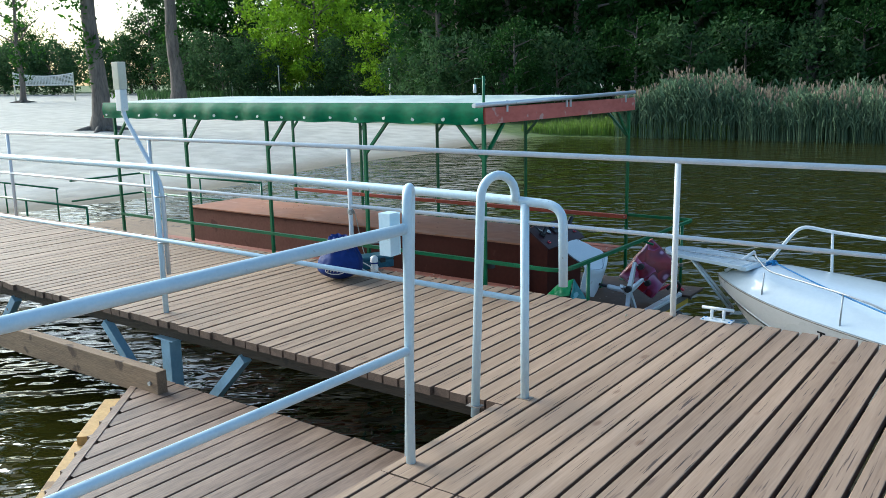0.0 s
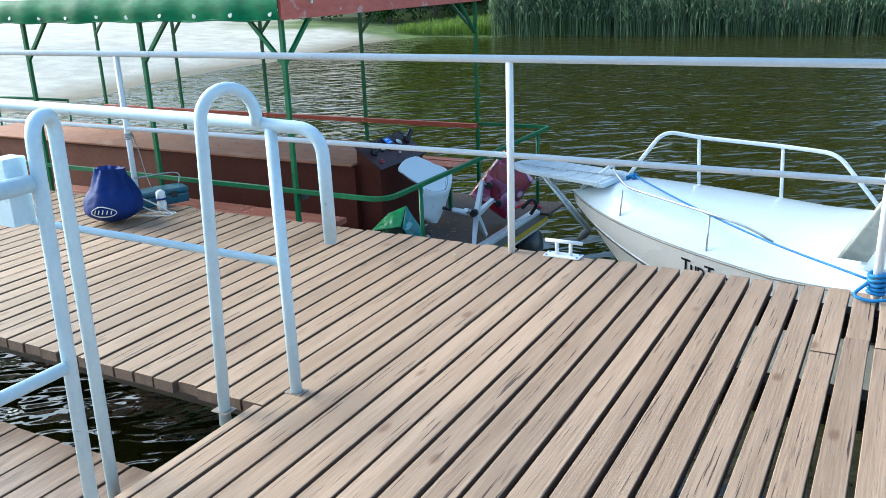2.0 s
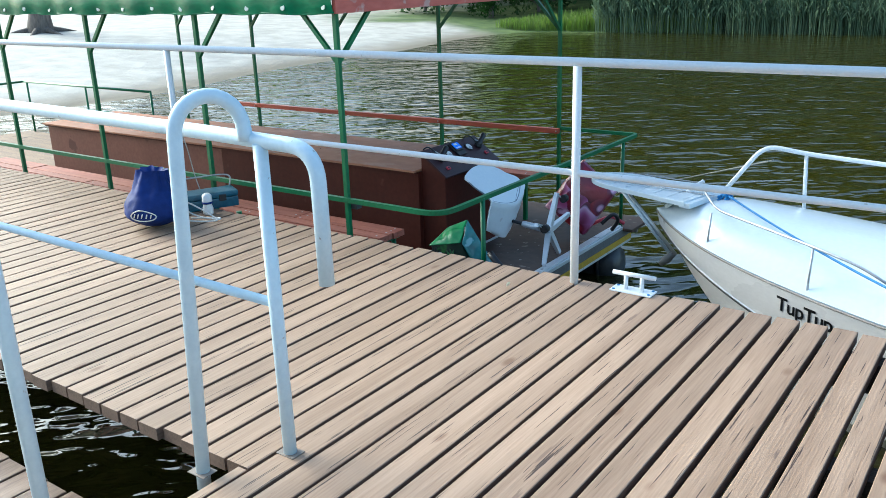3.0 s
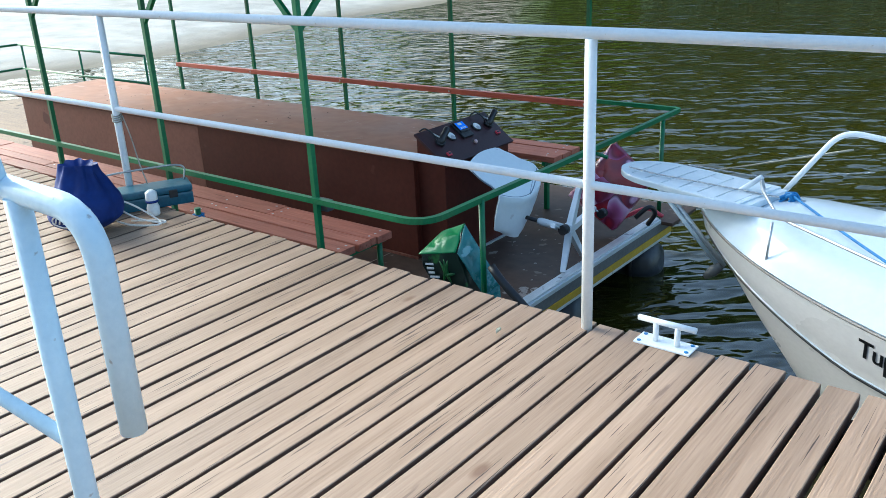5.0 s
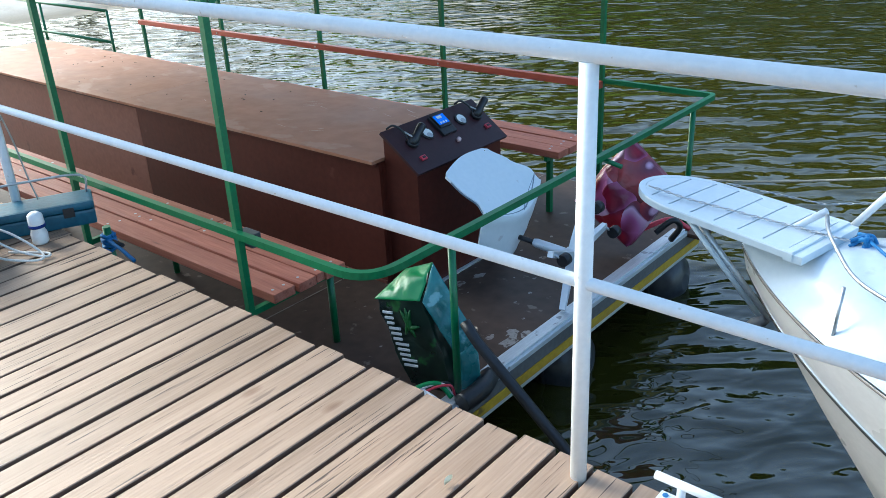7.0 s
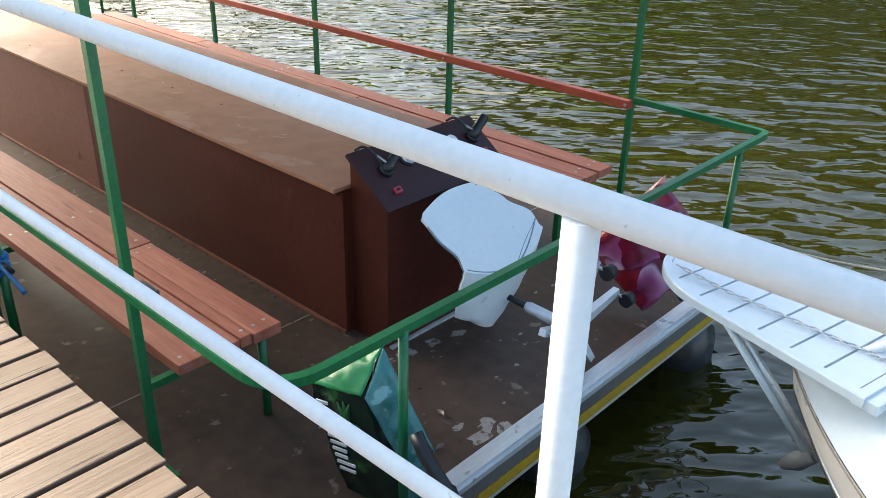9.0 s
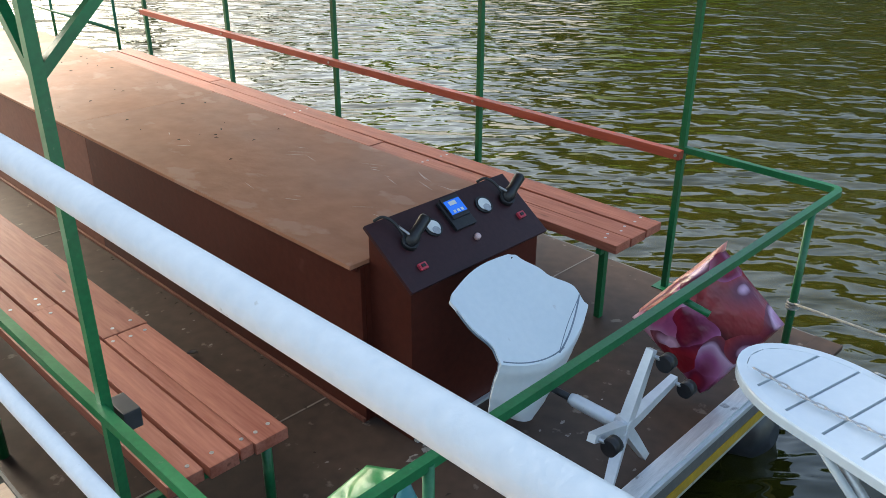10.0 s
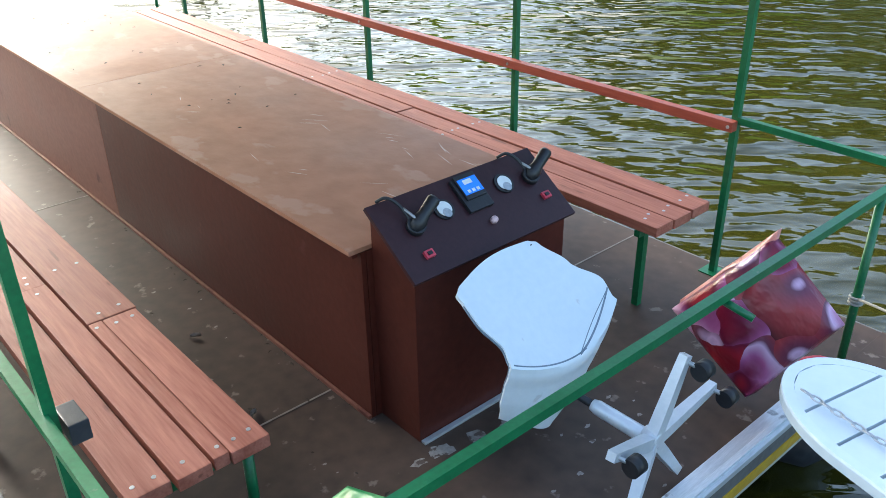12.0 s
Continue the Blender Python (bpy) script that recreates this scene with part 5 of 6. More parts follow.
part("box_body", box((-0.076, -0.072, 0.001), (0.076, 0.072, 0.058), 0.008, jm), "gaugeface", jb)
part("box_lid", box((-0.079, -0.075, 0.059), (0.079, 0.075, 0.085), 0.008, jm), "gaugeface", jb)
part("gland", tube([jm @ Vector((0.076, 0.02, 0.03)), jm @ Vector((0.10, 0.02, 0.03))], 0.011, 10), "blackplastic", jb)
wires = thing("cable_bundle", (-1.1, 4.7, PD), "loose green, white and dark cables beside the rail post", "cable")
for k, (mt, c) in enumerate((("brightgreen", (0, 0)), ("rope", (0.02, 0.01)), ("blackplastic", (0.03, 0.03)), ("redplastic", (0.05, 0.02)))):
    part("cable", rope([(-1.20 + c[0], 4.56 + c[1], PD + 0.03), (-1.20 + c[0], 4.65 + c[1], PD + 0.08), (-1.13 + c[0], 4.72 + c[1], PD + 0.10), (-1.06, 4.73 + c[1], PD + 0.05)], 0.012 if k == 0 else 0.006, 6), mt, wires)
part("tool_roll", rope([(-1.0, 4.72, PD + 0.05), (-0.99, 4.86, PD + 0.06), (-1.03, 4.96, PD + 0.05)], 0.045, 6), "blackplastic", wires, "black wrapped bundle")
hose = thing("black_hose", (-0.95, 4.9, PD), "black pipe leaning over the deck edge into the water", "hose")
part("hose", tube(rounded([(-1.03, 4.80, -0.24), (-0.96, 4.785, -0.30), (-0.45, 4.77, -0.69), (-0.08, 4.76, -1.20)], 0.12), 0.024, 12), "blackplastic", hose)


# ---- drawstring bag, case and float on the walkway ----
bagob = thing("drawstring_bag", (-2.93, 3.60, 0), "navy blue nylon drawstring bag with white printed mark", "bag")


def sack(u, v):
    a = 2 * math.pi * u
    f = min(max((v - 0.30) / 0.65, 0), 1)
    prof = 0.208 * math.sin(min(v / 0.26, 1) * math.pi / 2) ** 0.55 * (1 - 0.56 * f * f * (3 - 2 * f))
    z = 0.385 * min(v / 0.93, 1)
    if v > 0.93:                                   # the gathered mouth folds inwards
        prof, z = prof * (1 - 0.8 * (v - 0.93) / 0.07), z - 0.05 * (v - 0.93) / 0.07
    pleat = 1 + 0.16 * max(v - 0.45, 0) * 1.8 * math.sin(a * 8 + 0.7 * math.sin(a * 2))
    p = Vector((-2.90 + 0.03 * v + prof * pleat * math.cos(a), 3.575 + prof * pleat * math.sin(a) * 0.94, 0.004 + z + 0.012 * max(v - 0.7, 0) * math.sin(a * 8)))
    return crumple(p, 0.014 * min(v * 5, 1), 7)


smooth(part("sack", sheet(sack, 72, 40), "navy", bagob), 80)


def logo_pt(u, v, lift=0.006):
    q = sack(u, v)
    axis = Vector((-2.90, 3.575, q.z))
    return q + (q - axis).normalized() * lift


LU = (math.atan2(-0.55, 0.55) % (2 * math.pi)) / (2 * math.pi)
part("printed_ring", tube([logo_pt(LU - 0.05 + 0.065 * math.cos(k * math.pi / 10), 0.27 + 0.085 * math.sin(k * math.pi / 10)) for k in range(21)], 0.004, 5), "rope", bagob, "white printed oval mark")
for i in range(5):
    part("print_bar", tube([logo_pt(LU - 0.095 + 0.021 * i, 0.24), logo_pt(LU - 0.09 + 0.021 * i, 0.30)], 0.005, 4), "rope", bagob)
part("draw_cord", rope([(-2.85, 3.70, 0.17), (-2.78, 3.80, 0.10), (-2.66, 3.86, 0.02), (-2.60, 3.82, 0.012), (-2.72, 3.74, 0.012), (-2.82, 3.70, 0.03)], 0.0055), "rope", bagob, "white cord")
part("draw_cord", rope([(-2.86, 3.70, 0.13), (-2.75, 3.78, 0.04), (-2.62, 3.85, 0.012), (-2.64, 3.88, 0.012), (-2.80, 3.78, 0.012)], 0.0055), "rope", bagob, "white cord")

case = thing("tool_case", (-3.02, 4.06, 0), "worn teal plastic tool case with folded wire handle", "case")
cm = Matrix.Translation((-3.00, 4.02, 0)) @ Matrix.Rotation(radians(64), 4, "Z")
part("case_body", box((-0.26, -0.095, 0.002), (0.26, 0.095, 0.075), 0.012, cm), "teal", case)
part("case_lid", box((-0.262, -0.097, 0.078), (0.262, 0.097, 0.118), 0.014, cm), "teal", case)
part("latch", box((0.12, -0.106, 0.055), (0.17, -0.094, 0.10), 0.003, cm), "blackplastic", case)
part("wire_handle", rope([cm @ Vector(q) for q in ((-0.24, 0.05, 0.118), (-0.24, 0.05, 0.20), (0.0, 0.05, 0.215), (0.23, 0.05, 0.205), (0.24, 0.05, 0.118))], 0.006, 6), "steel", case)
bottle = thing("fishing_float", (-2.80, 3.93, 0), "small white plastic float with dark band", "float")
part("body", tube([(-2.80, 3.93, 0.001), (-2.80, 3.93, 0.012), (-2.80, 3.93, 0.05), (-2.80, 3.93, 0.075), (-2.80, 3.93, 0.10), (-2.80, 3.93, 0.14), (-2.80, 3.93, 0.155)], [0.028, 0.036, 0.037, 0.029, 0.035, 0.033, 0.015], 16), "gaugeface", bottle)
part("band", tube([(-2.80, 3.93, 0.082), (-2.80, 3.93, 0.096)], 0.0365, 16), "navy", bottle)

# blue rope on the first bench leg
brope = thing("tie_rope", (-2.93, 4.31, -0.2), "blue rope knotted round a short mooring bollard", "rope")
boll = thing("mooring_bollard", (-2.93, 4.31, PD), "short dark green mooring bollard on the pontoon deck", "bollard")
part("shaft", tube([(-2.93, 4.31, PD), (-2.93, 4.31, -0.085)], 0.02), "green", boll)
for i in range(5):
    part("turn", rope([(-2.93 + 0.03 * math.cos(a + i), 4.31 + 0.03 * math.sin(a + i), -0.13 - 0.018 * i + 0.006 * math.sin(a * 3)) for a in [k * math.pi / 4 for k in range(9)]], 0.010, 4), "bluerope", brope)
part("tail", rope([(-2.93, 4.29, -0.14), (-2.83, 4.30, -0.17), (-2.72, 4.31, -0.22)], 0.010), "bluerope", brope)
part("cross_pin", tube([(-2.99, 4.31, -0.155), (-2.80, 4.31, -0.155)], 0.010, 8), "blackplastic", boll)

# twine lashed to the railing post, hanging down to the case
twine = thing("twine", (-3.11, 4.03, 0.55), "thin brown twine tied to the railing post", "string")
for i in range(4):
    part("turn", rope([(-3.13 + 0.027 * math.cos(a), 4.0 + 0.027 * math.sin(a), 0.545 - 0.012 * i + 0.004 * math.sin(a * 2)) for a in [k * math.pi / 4 for k in range(9)]], 0.004, 3), "greyrope", twine)
part("tail", rope([(-3.105, 4.02, 0.54), (-3.085, 4.04, 0.40), (-3.06, 4.05, 0.24), (-3.03, 4.06, 0.122)], 0.004), "greyrope", twine)

# ---- floating dock and gangway from the pontoon's stern to the shore ----
dock = thing("floating_dock", (-9.9, 5.9, WATER), "low floating dock with dark green tube rails", "dock")
part("dock_deck", box((-11.6, 4.42, PD - 0.10), (-8.22, 7.50, PD - 0.02), 0.004), "beam", dock)
for y in (4.42, 7.48):
    for z in (0.13, -0.22):
        part("dock_rail", tube([(-11.5, y, z), (-8.25, y, z)], 0.017, 10), "green", dock)
    for x in (-8.25, -9.80, -11.4):
        part("rail_post", tube([(x, y, PD - 0.05), (x, y, 0.13)], 0.016, 8), "green", dock)
for z in (0.13, -0.22):
    part("dock_rail", tube([(-11.5, 6.1, z), (-11.5, 7.48, z)], 0.017, 10), "green", dock)
for y in (4.8, 7.1):
    part("float", tube([(-11.5, y, -0.96), (-8.4, y, -0.96)], 0.2, 14), "float", dock)
bridge = thing("boarding_bridge", (-15, 5.3, WATER), "narrow boarding bridge with dark green tube rails", "bridge")
part("bridge_deck", box((-19.0, 4.6, PD - 0.08), (-11.62, 6.0, PD - 0.02), 0.004), "beam", bridge)
for y in (4.62, 5.98):
    part("bridge_rail", tube([(-18.9, y, 0.0), (-11.7, y, 0.0)], 0.016, 8), "green", bridge)
    for k in range(5):
        part("rail_post", tube([(-11.75 - 1.75 * k, y, PD - 0.05), (-11.75 - 1.75 * k, y, 0.0)], 0.015, 8), "green", bridge)
for x in (-13.0, -16.0):
    for y in (4.8, 5.8):
        part("bridge_pile", tube([(x, y, WATER - 0.9), (x, y, PD - 0.08)], 0.05, 10), "beam", bridge)

# dry leaves blown onto the boards
for i, (x, y, z) in enumerate(((-2.42, 5.12, PD), (-3.05, 5.2, PD), (-1.38, 5.3, PD), (-1.24, 5.15, PD), (-0.26, 3.77, 0))):
    t = thing("dry_leaf", (x, y, z + 0.004), "small curled dry leaf lying on the boards", "leaf", "dry leaves")
    g = random.Random(i)
    a = g.uniform(0, 6.28)
    sz = g.uniform(0.014, 0.026)
    part("blade", sheet(lambda u, v: Vector((x, y, z + 0.004)) + Vector((math.cos(a), math.sin(a), 0)) * (u - 0.5) * 2 * sz + Vector((-math.sin(a), math.cos(a), 0)) * (v - 0.5) * sz * 1.1 * math.sin(math.pi * min(max(u, 0.06), 0.94)) + Vector((0, 0, 0.012 * (v - 0.5) ** 2 * 4 + 0.006 * u)), 6, 4), "strake" if z < -0.1 else "cream", t)

# ---- trees, reeds and far things ----


def leaf_cloud(r, clumps, per, leaf):
    """Leaf blades as small bent quads round clump centres: vertices and faces."""
    vs, fs = [], []
    for c, cr in clumps:
        pts = r.normal(0, 0.42, (per, 3)) * cr + c
        for p in pts:
            d = r.normal(0, 1, 3)
            d /= np.linalg.norm(d)
            e = np.cross(d, r.normal(0, 1, 3))
            e /= np.linalg.norm(e) + 1e-6
            s = leaf * r.uniform(0.6, 1.4)
            n = len(vs)
            vs += [p - d * s, p + e * s * 0.45 - np.array((0, 0, s * 0.12)), p + d * s, p - e * s * 0.45 - np.array((0, 0, s * 0.12))]
            fs.append((n, n + 1, n + 2, n + 3))
    return vs, fs


def tree_model(name, seed, h, spread, mat, leaf, clump_n, per, low=0.12, trunk_r=None, label=""):
    """A tapered trunk with limbs, and a crown of leaf clumps at and round the limb ends."""
    r = np.random.default_rng(seed)
    t = thing(name, (0, 0, 0), label, "tree", "trees behind the beach")
    bm = bmesh.new()
    tr = trunk_r or h * 0.022
    lean = r.normal(0, 0.03, 2)
    top = h * 0.86
    way = [Vector((lean[0] * z + 0.15 * math.sin(z * 0.5 + seed), lean[1] * z, z)) for z in np.linspace(-0.4, top, 9)]
    add_tube(bm, way, [tr * 1.35, tr] + [tr * (1 - 0.12 * i) for i in range(1, 8)], 9)
    ends = []
    for i in range(15):
        z = h * (low + (0.80 - low) * (i + 0.5) / 15)
        f = (z + 0.4) / (top + 0.4) * 8
        a = way[min(int(f), 7)].lerp(way[min(int(f) + 1, 8)], f - int(f))
        ang = i * 2.4 + r.uniform(-0.4, 0.4)
        reach = spread * (0.55 + 0.45 * math.sin(math.pi * min(max((z / h - low) / (1 - low), 0.05), 1))) * r.uniform(0.7, 1.1)
        b = a + Vector((math.cos(ang) * reach * 0.55, math.sin(ang) * reach * 0.55, reach * 0.22))
        c = a + Vector((math.cos(ang + 0.2) * reach, math.sin(ang + 0.2) * reach, reach * r.uniform(0.1, 0.45)))
        add_tube(bm, [a, b, c], [tr * 0.40, tr * 0.24, tr * 0.07], 6)
        ends += [b, c, b.lerp(c, 0.5)]
    part("trunk", bm, "bark", t)
    ends.append(way[-1])
    clumps = []
    for i in range(clump_n):
        e = ends[r.integers(len(ends))]
        clumps.append((np.array(e) + r.normal(0, 0.16 * spread, 3), spread * r.uniform(0.14, 0.30)))
    vs, fs = leaf_cloud(r, clumps, per, leaf)
    me = bpy.data.meshes.new("crown")
    me.from_pydata([tuple(v) for v in vs], [], fs)
    me.materials.append(M[mat])
    cr = new("crown", me)
    cr.parent = t
    BASE[cr.name] = Vector((0, 0, 0))
    return t


LAB = {"leaf_dark": "tall dark green broadleaf tree in the shaded wood", "leaf_mid": "leafy green broadleaf tree at the wood's edge",
       "leaf_lime": "yellow-green young tree at the beach edge, sunlight put into its leaf colour", "leaf_grey": "grey-green willow bush at the beach edge"}
MODELS = [tree_model("tree", 11, 17, 4.6, "leaf_dark", 0.22, 150, 46, 0.08, label=LAB["leaf_dark"]), tree_model("tree", 12, 15, 4.2, "leaf_mid", 0.21, 140, 46, 0.06, label=LAB["leaf_mid"]),
          tree_model("tree", 13, 19, 5.0, "leaf_dark", 0.22, 160, 46, 0.10, label=LAB["leaf_dark"]), tree_model("tree", 14, 10, 3.6, "leaf_lime", 0.19, 130, 46, 0.05, label=LAB["leaf_lime"]),
          tree_model("tree", 15, 5.5, 3.4, "leaf_grey", 0.17, 110, 46, 0.04, label=LAB["leaf_grey"]), tree_model("tree", 16, 13, 4.0, "leaf_dark", 0.20, 140, 46, 0.02, label=LAB["leaf_dark"])]
EYE = Vector((2.2, -1.8, 0))


def bearing(px, dist):
    """A place on the ground at a distance from the pier's corner, px steps of a fan that opens across the far shore."""
    a = radians(126.4) - math.atan((px - 784) / 1503)
    x, y = EYE.x + dist * math.cos(a), EYE.y + dist * math.sin(a)
    return Vector((x, y, height(x, y)))


used = [False] * len(MODELS)


def plant(i, px, dist, turn, size=1.0, sink=0.1):
    p = bearing(px, dist)
    m = Matrix.Translation(p - Vector((0, 0, sink))) @ Matrix.Rotation(turn, 4, "Z")
    if not used[i]:
        used[i] = True
        MODELS[i].matrix_basis = m @ Matrix.Scale(size, 4)
        return MODELS[i]
    ob = copy_thing(MODELS[i], m)
    ob.scale = (size, size, size * 1.04)
    return ob


tr_ = random.Random(21)
# left: low trees behind the beach, sky above them
for px, dist, i, s in ((-120, 118, 1, 0.50), (-40, 122, 1, 0.50), (30, 120, 5, 0.50), (75, 125, 1, 0.62), (125, 122, 4, 1.1), (200, 116, 1, 0.44), (250, 112, 1, 0.52), (-90, 128, 5, 0.55), (0, 112, 4, 1.0), (60, 108, 4, 0.9), (115, 108, 4, 1.0), (225, 106, 4, 1.1)):
    plant(i, px, dist, tr_.uniform(0, 6.28), s)
# middle: wood's edge with the bright young trees, coloured as if in sunlight
for px, dist, i, s in ((290, 104, 0, 0.62), (350, 100, 5, 1.0), (400, 98, 1, 1.0), (455, 97, 0, 0.9), (505, 84, 3, 0.95), (575, 82, 3, 1.15), (548, 96, 1, 1.1), (625, 92, 1, 1.0), (690, 86, 1, 0.9), (712, 74, 3, 0.85), (660, 98, 0, 1.0),
                       (735, 82, 0, 0.9), (775, 70, 1, 0.62), (330, 112, 2, 1.0), (480, 110, 2, 1.0), (600, 110, 2, 1.0), (410, 84, 4, 1.0), (470, 82, 4, 0.9), (640, 78, 4, 0.9), (345, 90, 4, 0.9), (590, 80, 4, 0.7), (745, 66, 4, 0.8)):
    plant(i, px, dist, tr_.uniform(0, 6.28), s)
# right: tall dark wood behind the reeds
for k in range(26):
    px = 790 + k * 36 + tr_.uniform(-12, 12)
    plant((0, 2, 5)[k % 3], px, 56 + (k % 3) * 7 + tr_.uniform(-2, 2), tr_.uniform(0, 6.28), tr_.uniform(0.85, 1.15))
for k in range(12):
    plant(2, 820 + k * 78 + tr_.uniform(-20, 20), 84 + (k % 2) * 8, tr_.uniform(0, 6.28), 1.15)
for k in range(9):
    plant((4, 5)[k % 2], 800 + k * 105 + tr_.uniform(-20, 20), 48 + tr_.uniform(-1, 2), tr_.uniform(0, 6.28), (0.8, 0.45)[k % 2])
# the wood goes on round the lake and behind the beach
for k in range(16):
    plant((0, 2, 1)[k % 3], 1760 + k * 150, 70 + 9 * (k % 3), tr_.uniform(0, 6.28), tr_.uniform(0.9, 1.15))


def beach_tree(px, dist, r, h, lean, label):
    """A tall bare trunk with ivy tufts, its crown high above."""
    p = bearing(px, dist)
    t = thing("beach_tree", p, label, "tree")
    g = np.random.default_rng(int(px))
    bm = bmesh.new()
    way = [p + Vector((lean * z + 0.10 * math.sin(z * 1.1), 0.06 * math.sin(z * 0.8), z)) for z in np.linspace(-0.4, h, 12)]
    add_tube(bm, way, [r * 1.7, r * 1.15] + [r * (1 - 0.06 * i) for i in range(10)], 14)
    for i in range(7):
        a = way[6 + i % 5]
        q = a + Vector((math.cos(i * 2.2) * 2.4, math.sin(i * 2.2) * 2.4, 1.5))
        add_tube(bm, [a, a.lerp(q, 0.5) + Vector((0, 0, -0.1)), q], [r * 0.4, r * 0.25, r * 0.06], 7)
    for i in range(6):
        a = p + Vector((0, 0, 0.15))
        q = p + Vector((math.cos(i * 1.1) * 1.6, math.sin(i * 1.1) * 1.6, -0.12))
        add_tube(bm, [a, a.lerp(q, 0.5) + Vector((0, 0, 0.02)), q], [r * 0.5, r * 0.28, r * 0.1], 7)
    smooth(part("trunk", bm, "bark", t), 60)
    cl = []
    for z in np.linspace(1.5, h * 0.95, 26):
        c = np.array(p + Vector((lean * z, 0, z))) + g.normal(0, 0.3, 3)
        cl.append((c, 0.45))
    for i in range(34):
        z = h * g.uniform(0.42, 1.05)
        cl.append((np.array(p + Vector((g.normal(0, 2.0), g.normal(0, 2.0), z))), 0.8))
    vs, fs = leaf_cloud(g, cl, 26, 0.13)
    me = bpy.data.meshes.new("crown")
    b = np.array(p)
    me.from_pydata([tuple(v - b) for v in vs], [], fs)
    me.materials.append(M["leaf_mid"])
    cr = new("crown", me)
    cr.parent = t


beach_tree(192, 40.5, 0.36, 11, -0.012, "tall rough-barked tree standing on the sand")
beach_tree(330, 66, 0.48, 15, -0.02, "thick leaning tree trunk at the edge of the sand")
beach_tree(60, 80, 0.22, 9, 0.03, "slender tree at the edge of the beach")


def blades(name, n, place, tall, width, mat, label, seed, heads=None):
    """Reeds or grass: bent, tapering blades on stalks, one object of uncountable stuff."""
    g = np.random.default_rng(seed)
    vs, fs, hv, hf = [], [], [], []
    for _ in range(n):
        x, y, k = place(g)
        z0 = max(height(x, y), WATER - 0.2)
        hgt = tall * k * g.uniform(0.75, 1.1)
        lean = g.normal(0, 0.10, 2) * hgt
        ang = g.uniform(0, math.pi)
        wx, wy = math.cos(ang) * width, math.sin(ang) * width
        b = len(vs)
        for f, wf in ((0, 0.6), (0.45, 1.0), (0.8, 0.7), (1.0, 0.1)):
            cx, cy, cz = x + lean[0] * f * f, y + lean[1] * f * f, z0 + hgt * f
            vs += [(cx - wx * wf, cy - wy * wf, cz), (cx + wx * wf, cy + wy * wf, cz)]
        fs += [(b, b + 1, b + 3, b + 2), (b + 2, b + 3, b + 5, b + 4), (b + 4, b + 5, b + 7, b + 6)]
        if heads:
            for q in range(3):
                f = g.uniform(0.3, 0.85)
                cx, cy, cz = x + lean[0] * f * f, y + lean[1] * f * f, z0 + hgt * f
                a2, ln = g.uniform(0, 6.28), hgt * 0.15
                dx, dy = math.cos(a2) * ln, math.sin(a2) * ln
                b = len(vs)
                vs += [(cx - dy * 0.06, cy + dx * 0.06, cz), (cx + dy * 0.06, cy - dx * 0.06, cz), (cx + dx * 0.45, cy + dy * 0.45, cz + ln * 1.0), (cx + dx * 0.8, cy + dy * 0.8, cz + ln * 1.05)]
                fs += [(b, b + 1, b + 2), (b, b + 2, b + 3)]
            if g.uniform() < heads:
                cx, cy, cz = x + lean[0], y + lean[1], z0 + hgt
                for q in range(3):
                    a2 = g.uniform(0, 6.28)
                    dx, dy = math.cos(a2) * 0.05, math.sin(a2) * 0.05
                    b = len(hv)
                    hv += [(cx, cy, cz - 0.05), (cx + dx, cy + dy, cz + 0.08), (cx + dx * 1.2, cy + dy * 1.2, cz + 0.24), (cx - dx * 0.4, cy - dy * 0.4, cz + 0.12)]
                    hf.append((b, b + 1, b + 2, b + 3))
    me = bpy.data.meshes.new(name)
    me.from_pydata(vs, [], fs)
    me.materials.append(M[mat])
    ob = tagged(new(name, me), label, "plants", kind="stuff")
    if hv:
        mh = bpy.data.meshes.new("reed_plumes")
        mh.from_pydata(hv, [], hf)
        mh.materials.append(M["plume"])
        tagged(new("reed_plumes", mh), "feathery beige plumes above the reeds", "plants", kind="stuff")


def reed_place(g):
    x = g.uniform(-14.5, 26)
    d = abs(g.normal(0, 1.0)) * 2.3 - 0.55
    y = 34.6 + 0.05 * (x + 16) + d
    clump = 0.78 + 0.30 * math.exp(-((x + 10.5) / 2.6) ** 2) + 0.10 * math.sin(x * 0.9) + 0.07 * math.sin(x * 2.3 + y)
    return x, y, clump


blades("reeds", 19000, reed_place, 2.2, 0.013, "reed", "dense green reed bed along the far shore", 31, 0.10)


def grass_place(g):
    x = g.uniform(-19.5, -9.5)
    y = 34.6 + 0.05 * (x + 16) + abs(g.normal(0, 1)) * 1.6 - 0.2
    return x, y, 0.5 + 0.9 * (x + 19.5) / 10


blades("shore_grass", 5000, grass_place, 0.75, 0.014, "grassblade", "bright green grass at the water's edge", 32)


def tuft_place(g):
    c = ((1.2, 36.0), (1.9, 36.4), (3.0, 36.2))[g.integers(3)]
    return c[0] + g.normal(0, 0.45), c[1] + g.normal(0, 0.3), 0.55


blades("pale_reeds", 500, tuft_place, 2.0, 0.016, "grassblade", "tuft of pale young reeds standing in the water", 33)


def meadow_place(g):
    a, d = g.uniform(260, 760), g.uniform(78, 96)
    p = bearing(a, d)
    return p.x, p.y, 1.0


blades("wood_edge_weeds", 2600, meadow_place, 0.75, 0.05, "leaf_grey", "sparse weeds along the edge of the wood", 34)

# volleyball net and fence posts on the beach
na, nb = bearing(48, 84), bearing(151, 84)
net = thing("volleyball_net", na, "grey volleyball net between two pale posts on the sand", "net")
for p in (na, nb):
    part("net_post", tube([p - Vector((0, 0, 0.3)), p + Vector((0, 0, 2.5))], 0.06, 8), "cream", net)
bm = bmesh.new()
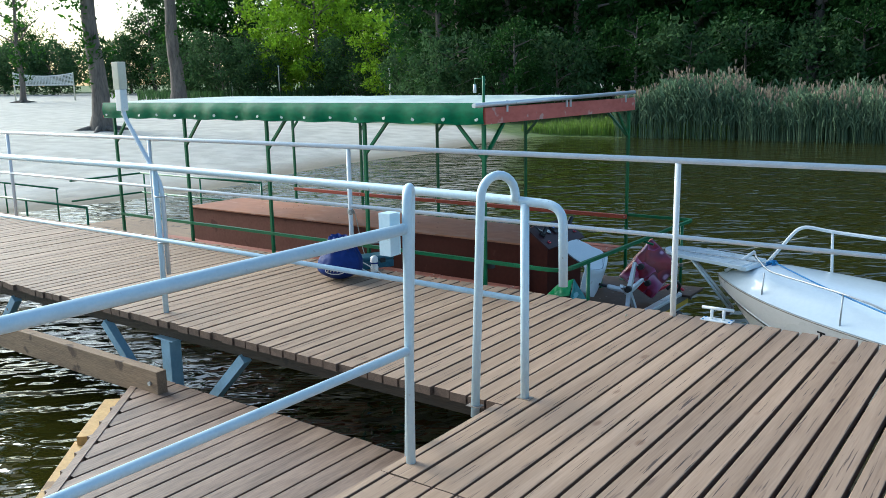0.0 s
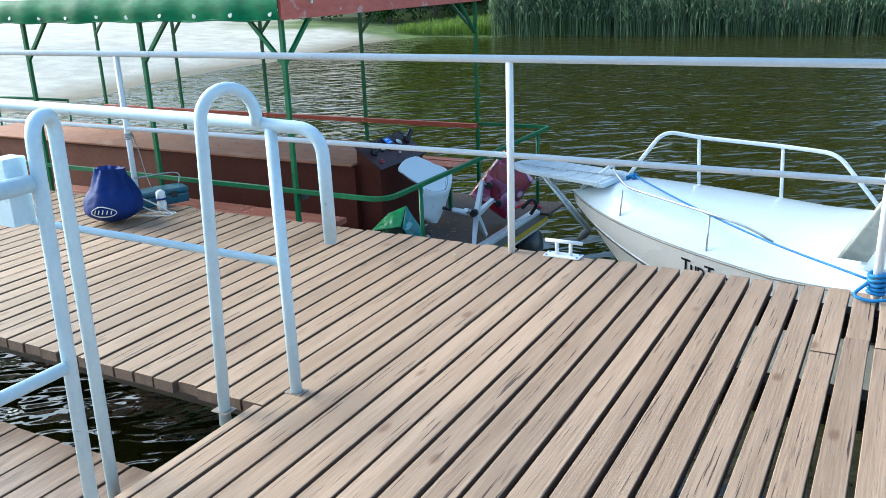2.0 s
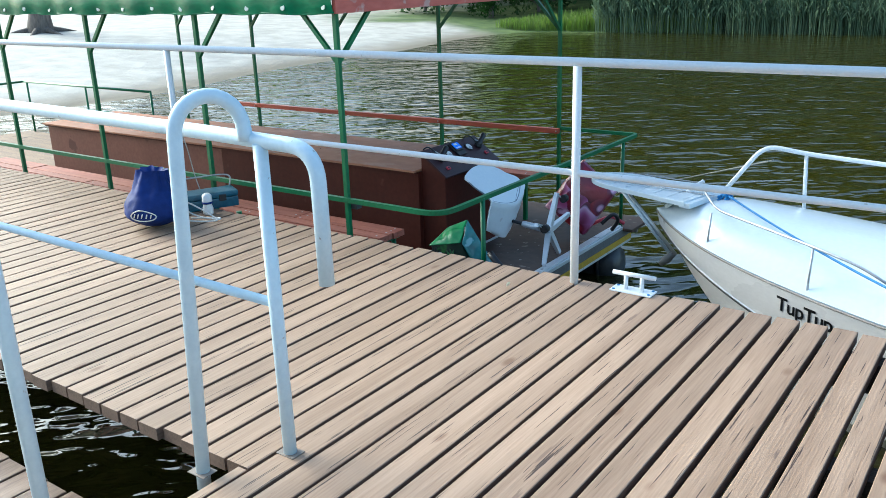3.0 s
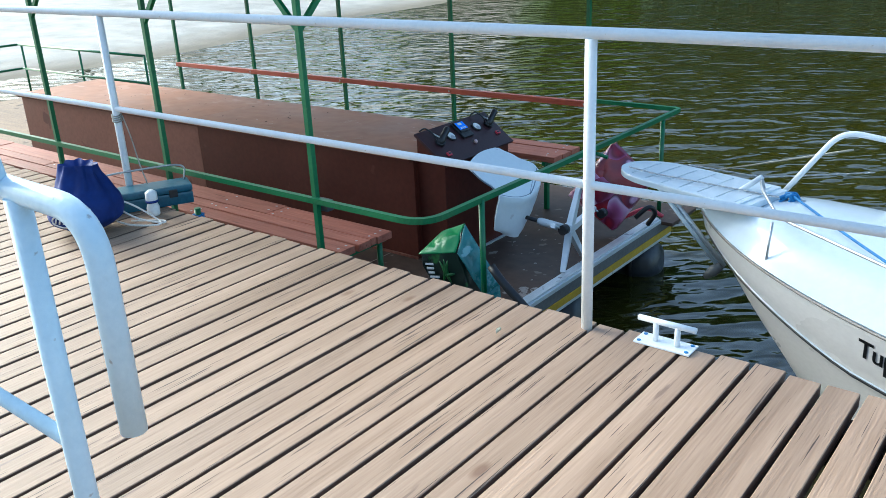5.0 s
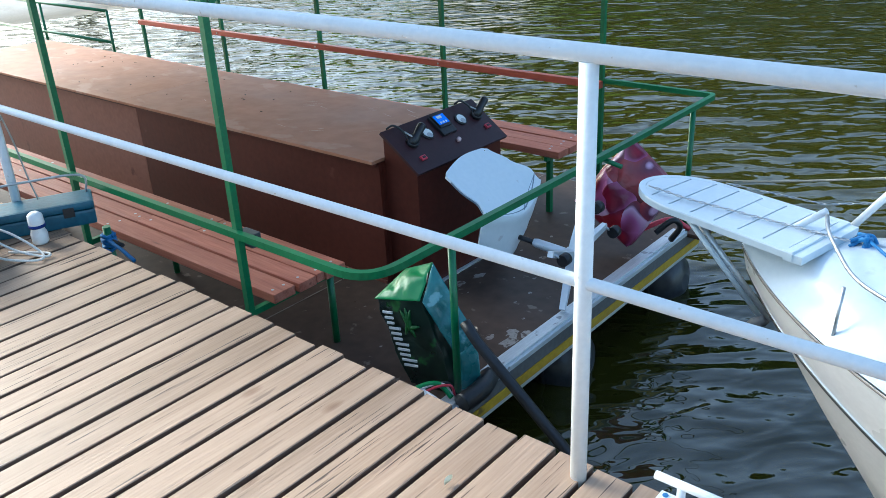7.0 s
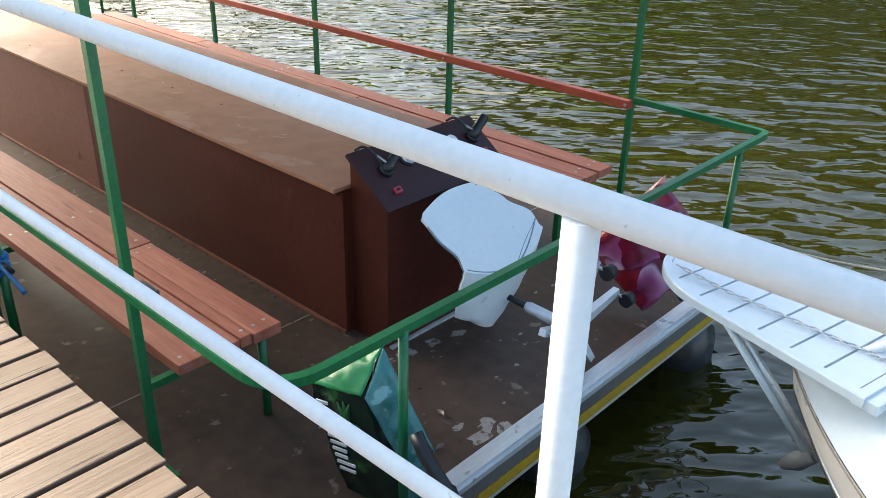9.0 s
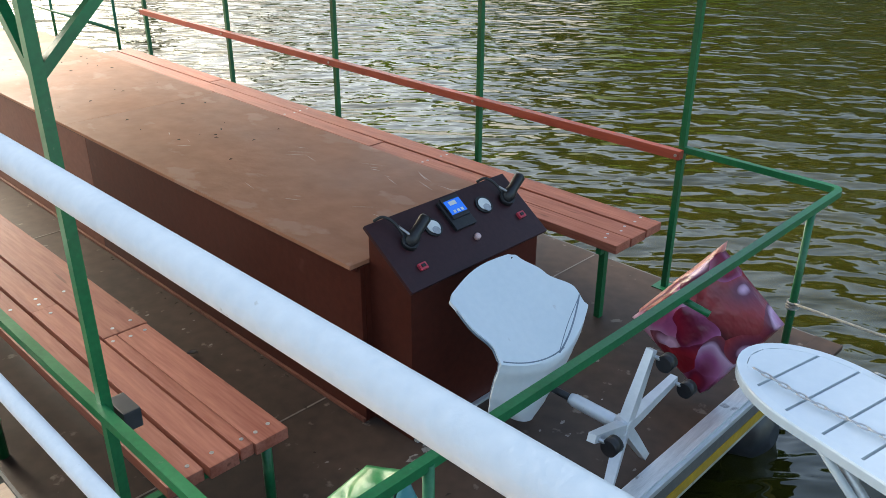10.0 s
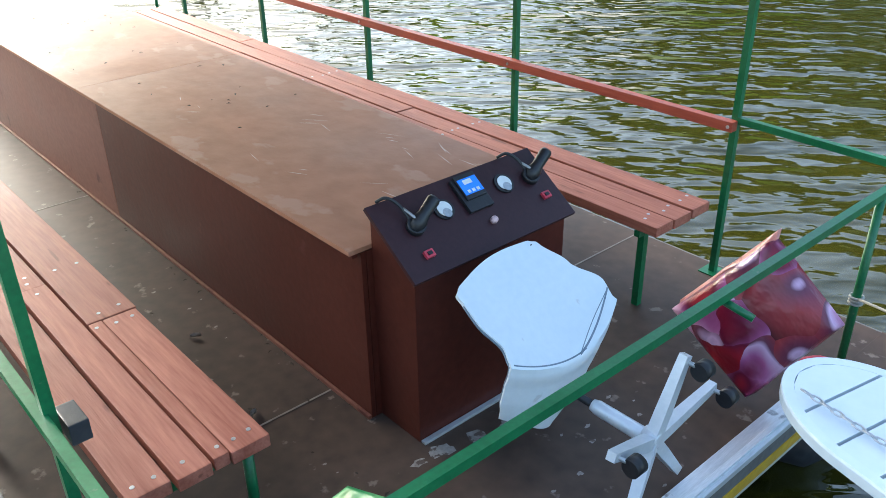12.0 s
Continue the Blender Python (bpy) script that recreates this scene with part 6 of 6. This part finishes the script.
for i in range(41):
    c = na.lerp(nb, i / 40)
    add_tube(bm, [c + Vector((0, 0, 1.38)), c + Vector((0, 0, 2.38 - 0.25 * math.sin(i / 40 * math.pi)))], 0.025, 4, caps=False)
for k in range(9):
    add_tube(bm, [na.lerp(nb, i / 10) + Vector((0, 0, 1.38 + k * 0.125 - (0.25 * k / 8) * math.sin(i / 10 * math.pi))) for i in range(11)], 0.05 if k in (0, 8) else 0.024, 4, caps=False)
part("mesh_net", bm, "net", net)
for px, dist, hgt in ((425, 82, 1.4), (507, 80, 2.9), (699, 66, 2.6), (790, 62, 1.2)):
    p = bearing(px, dist)
    t = thing("fence_post", p, "thin pale wooden post at the edge of the beach", "post", "posts at the beach edge")
    part("shaft", tube([p - Vector((0, 0, 0.3)), p + Vector((0, 0, hgt * 0.98))], 0.05, 8), "cream", t)
    part("cap", tube([p + Vector((0, 0, hgt * 0.96)), p + Vector((0, 0, hgt))], 0.09, 8), "net", t)

# ---- planks of the pier, the walkway and the platform ----
PLANKS = {}


def plank_mesh(w, length, th, mat, variant):
    key = (round(w, 3), round(length, 2), th, mat, variant)
    if key not in PLANKS:
        r = random.Random(variant * 17 + 3)
        c, hw, hl = 0.0025, w / 2, length / 2
        prof = [(-hw, -th), (hw, -th), (hw, -c), (hw - c, 0), (-hw + c, 0), (-hw, -c)]
        ys = [-hl, -hl * 0.33, hl * 0.3, hl]
        vs, fs = [], []
        for y in ys:
            bow = r.uniform(-0.0015, 0.0015) if abs(y) < hl else 0
            vs += [(x + bow, y, z) for x, z in prof]
        for k in range(len(ys) - 1):
            for i in range(6):
                j = (i + 1) % 6
                fs.append((k * 6 + i, k * 6 + j, k * 6 + 6 + j, k * 6 + 6 + i))
        fs += [tuple(range(5, -1, -1)), tuple(range(len(vs) - 6, len(vs)))]
        me = bpy.data.meshes.new("plank")
        me.from_pydata(vs, [], fs)
        me.materials.append(M[mat])
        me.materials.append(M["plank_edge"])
        # side, end and under faces take the gap-shaded colour
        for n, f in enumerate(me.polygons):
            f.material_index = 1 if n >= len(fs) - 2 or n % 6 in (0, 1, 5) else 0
        PLANKS[key] = me
    return PLANKS[key]


def lay(parent, x, y0, y1, w, th, mat, z=0.0, name="plank"):
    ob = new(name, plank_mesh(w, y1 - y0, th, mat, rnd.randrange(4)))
    ob.parent = parent
    ob.location = Vector((x, (y0 + y1) / 2, z + rnd.uniform(-0.0025, 0.0015))) - BASE[parent.name]
    ob.rotation_euler = (0, rnd.uniform(-0.006, 0.006), rnd.uniform(-0.0012, 0.0012))
    return ob


PITCH = 0.122
x = -0.166
while x > -17.4:
    w = PITCH - 0.0150 + rnd.uniform(-0.003, 0.002)
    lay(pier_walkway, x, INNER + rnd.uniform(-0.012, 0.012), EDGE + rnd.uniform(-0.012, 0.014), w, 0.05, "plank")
    x -= PITCH
lay(pier_deck, -0.133, -4.0, 0.881, 0.042, 0.05, "plank")
lay(pier_deck, -0.133, 0.889, INNER - 0.015, 0.042, 0.05, "plank")
x, k = -0.044, 0
while x < 4.8:
    w = PITCH - 0.0145 - 0.0080 * min(max((x - 0.2) / 1.2, 0), 1) + rnd.uniform(-0.002, 0.002)
    start, end = -4.0, EDGE + rnd.uniform(-0.014, 0.014)
    cuts = [start, end]
    if x < 0.45:
        cuts = [start, 0.885, end]
    elif 1.70 < x < 2.1:
        cuts = [start, 3.27 + rnd.uniform(-0.1, 0.2), end]
    elif k % 3 == 1:
        cuts = [start, -0.5 + rnd.uniform(-0.02, 0.02), end]
    for a, b in zip(cuts, cuts[1:]):
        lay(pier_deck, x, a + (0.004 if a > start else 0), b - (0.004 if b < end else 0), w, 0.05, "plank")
    x += PITCH
    k += 1
x = -0.27
while x > -2.95:
    lo = low_left(x + 0.06) + 0.02
    if 1.74 - lo > 0.1:
        lay(platform, x, lo, 1.75 + rnd.uniform(-0.012, 0.012), 0.142, 0.05, "plank_low", LOW)
    x -= 0.155
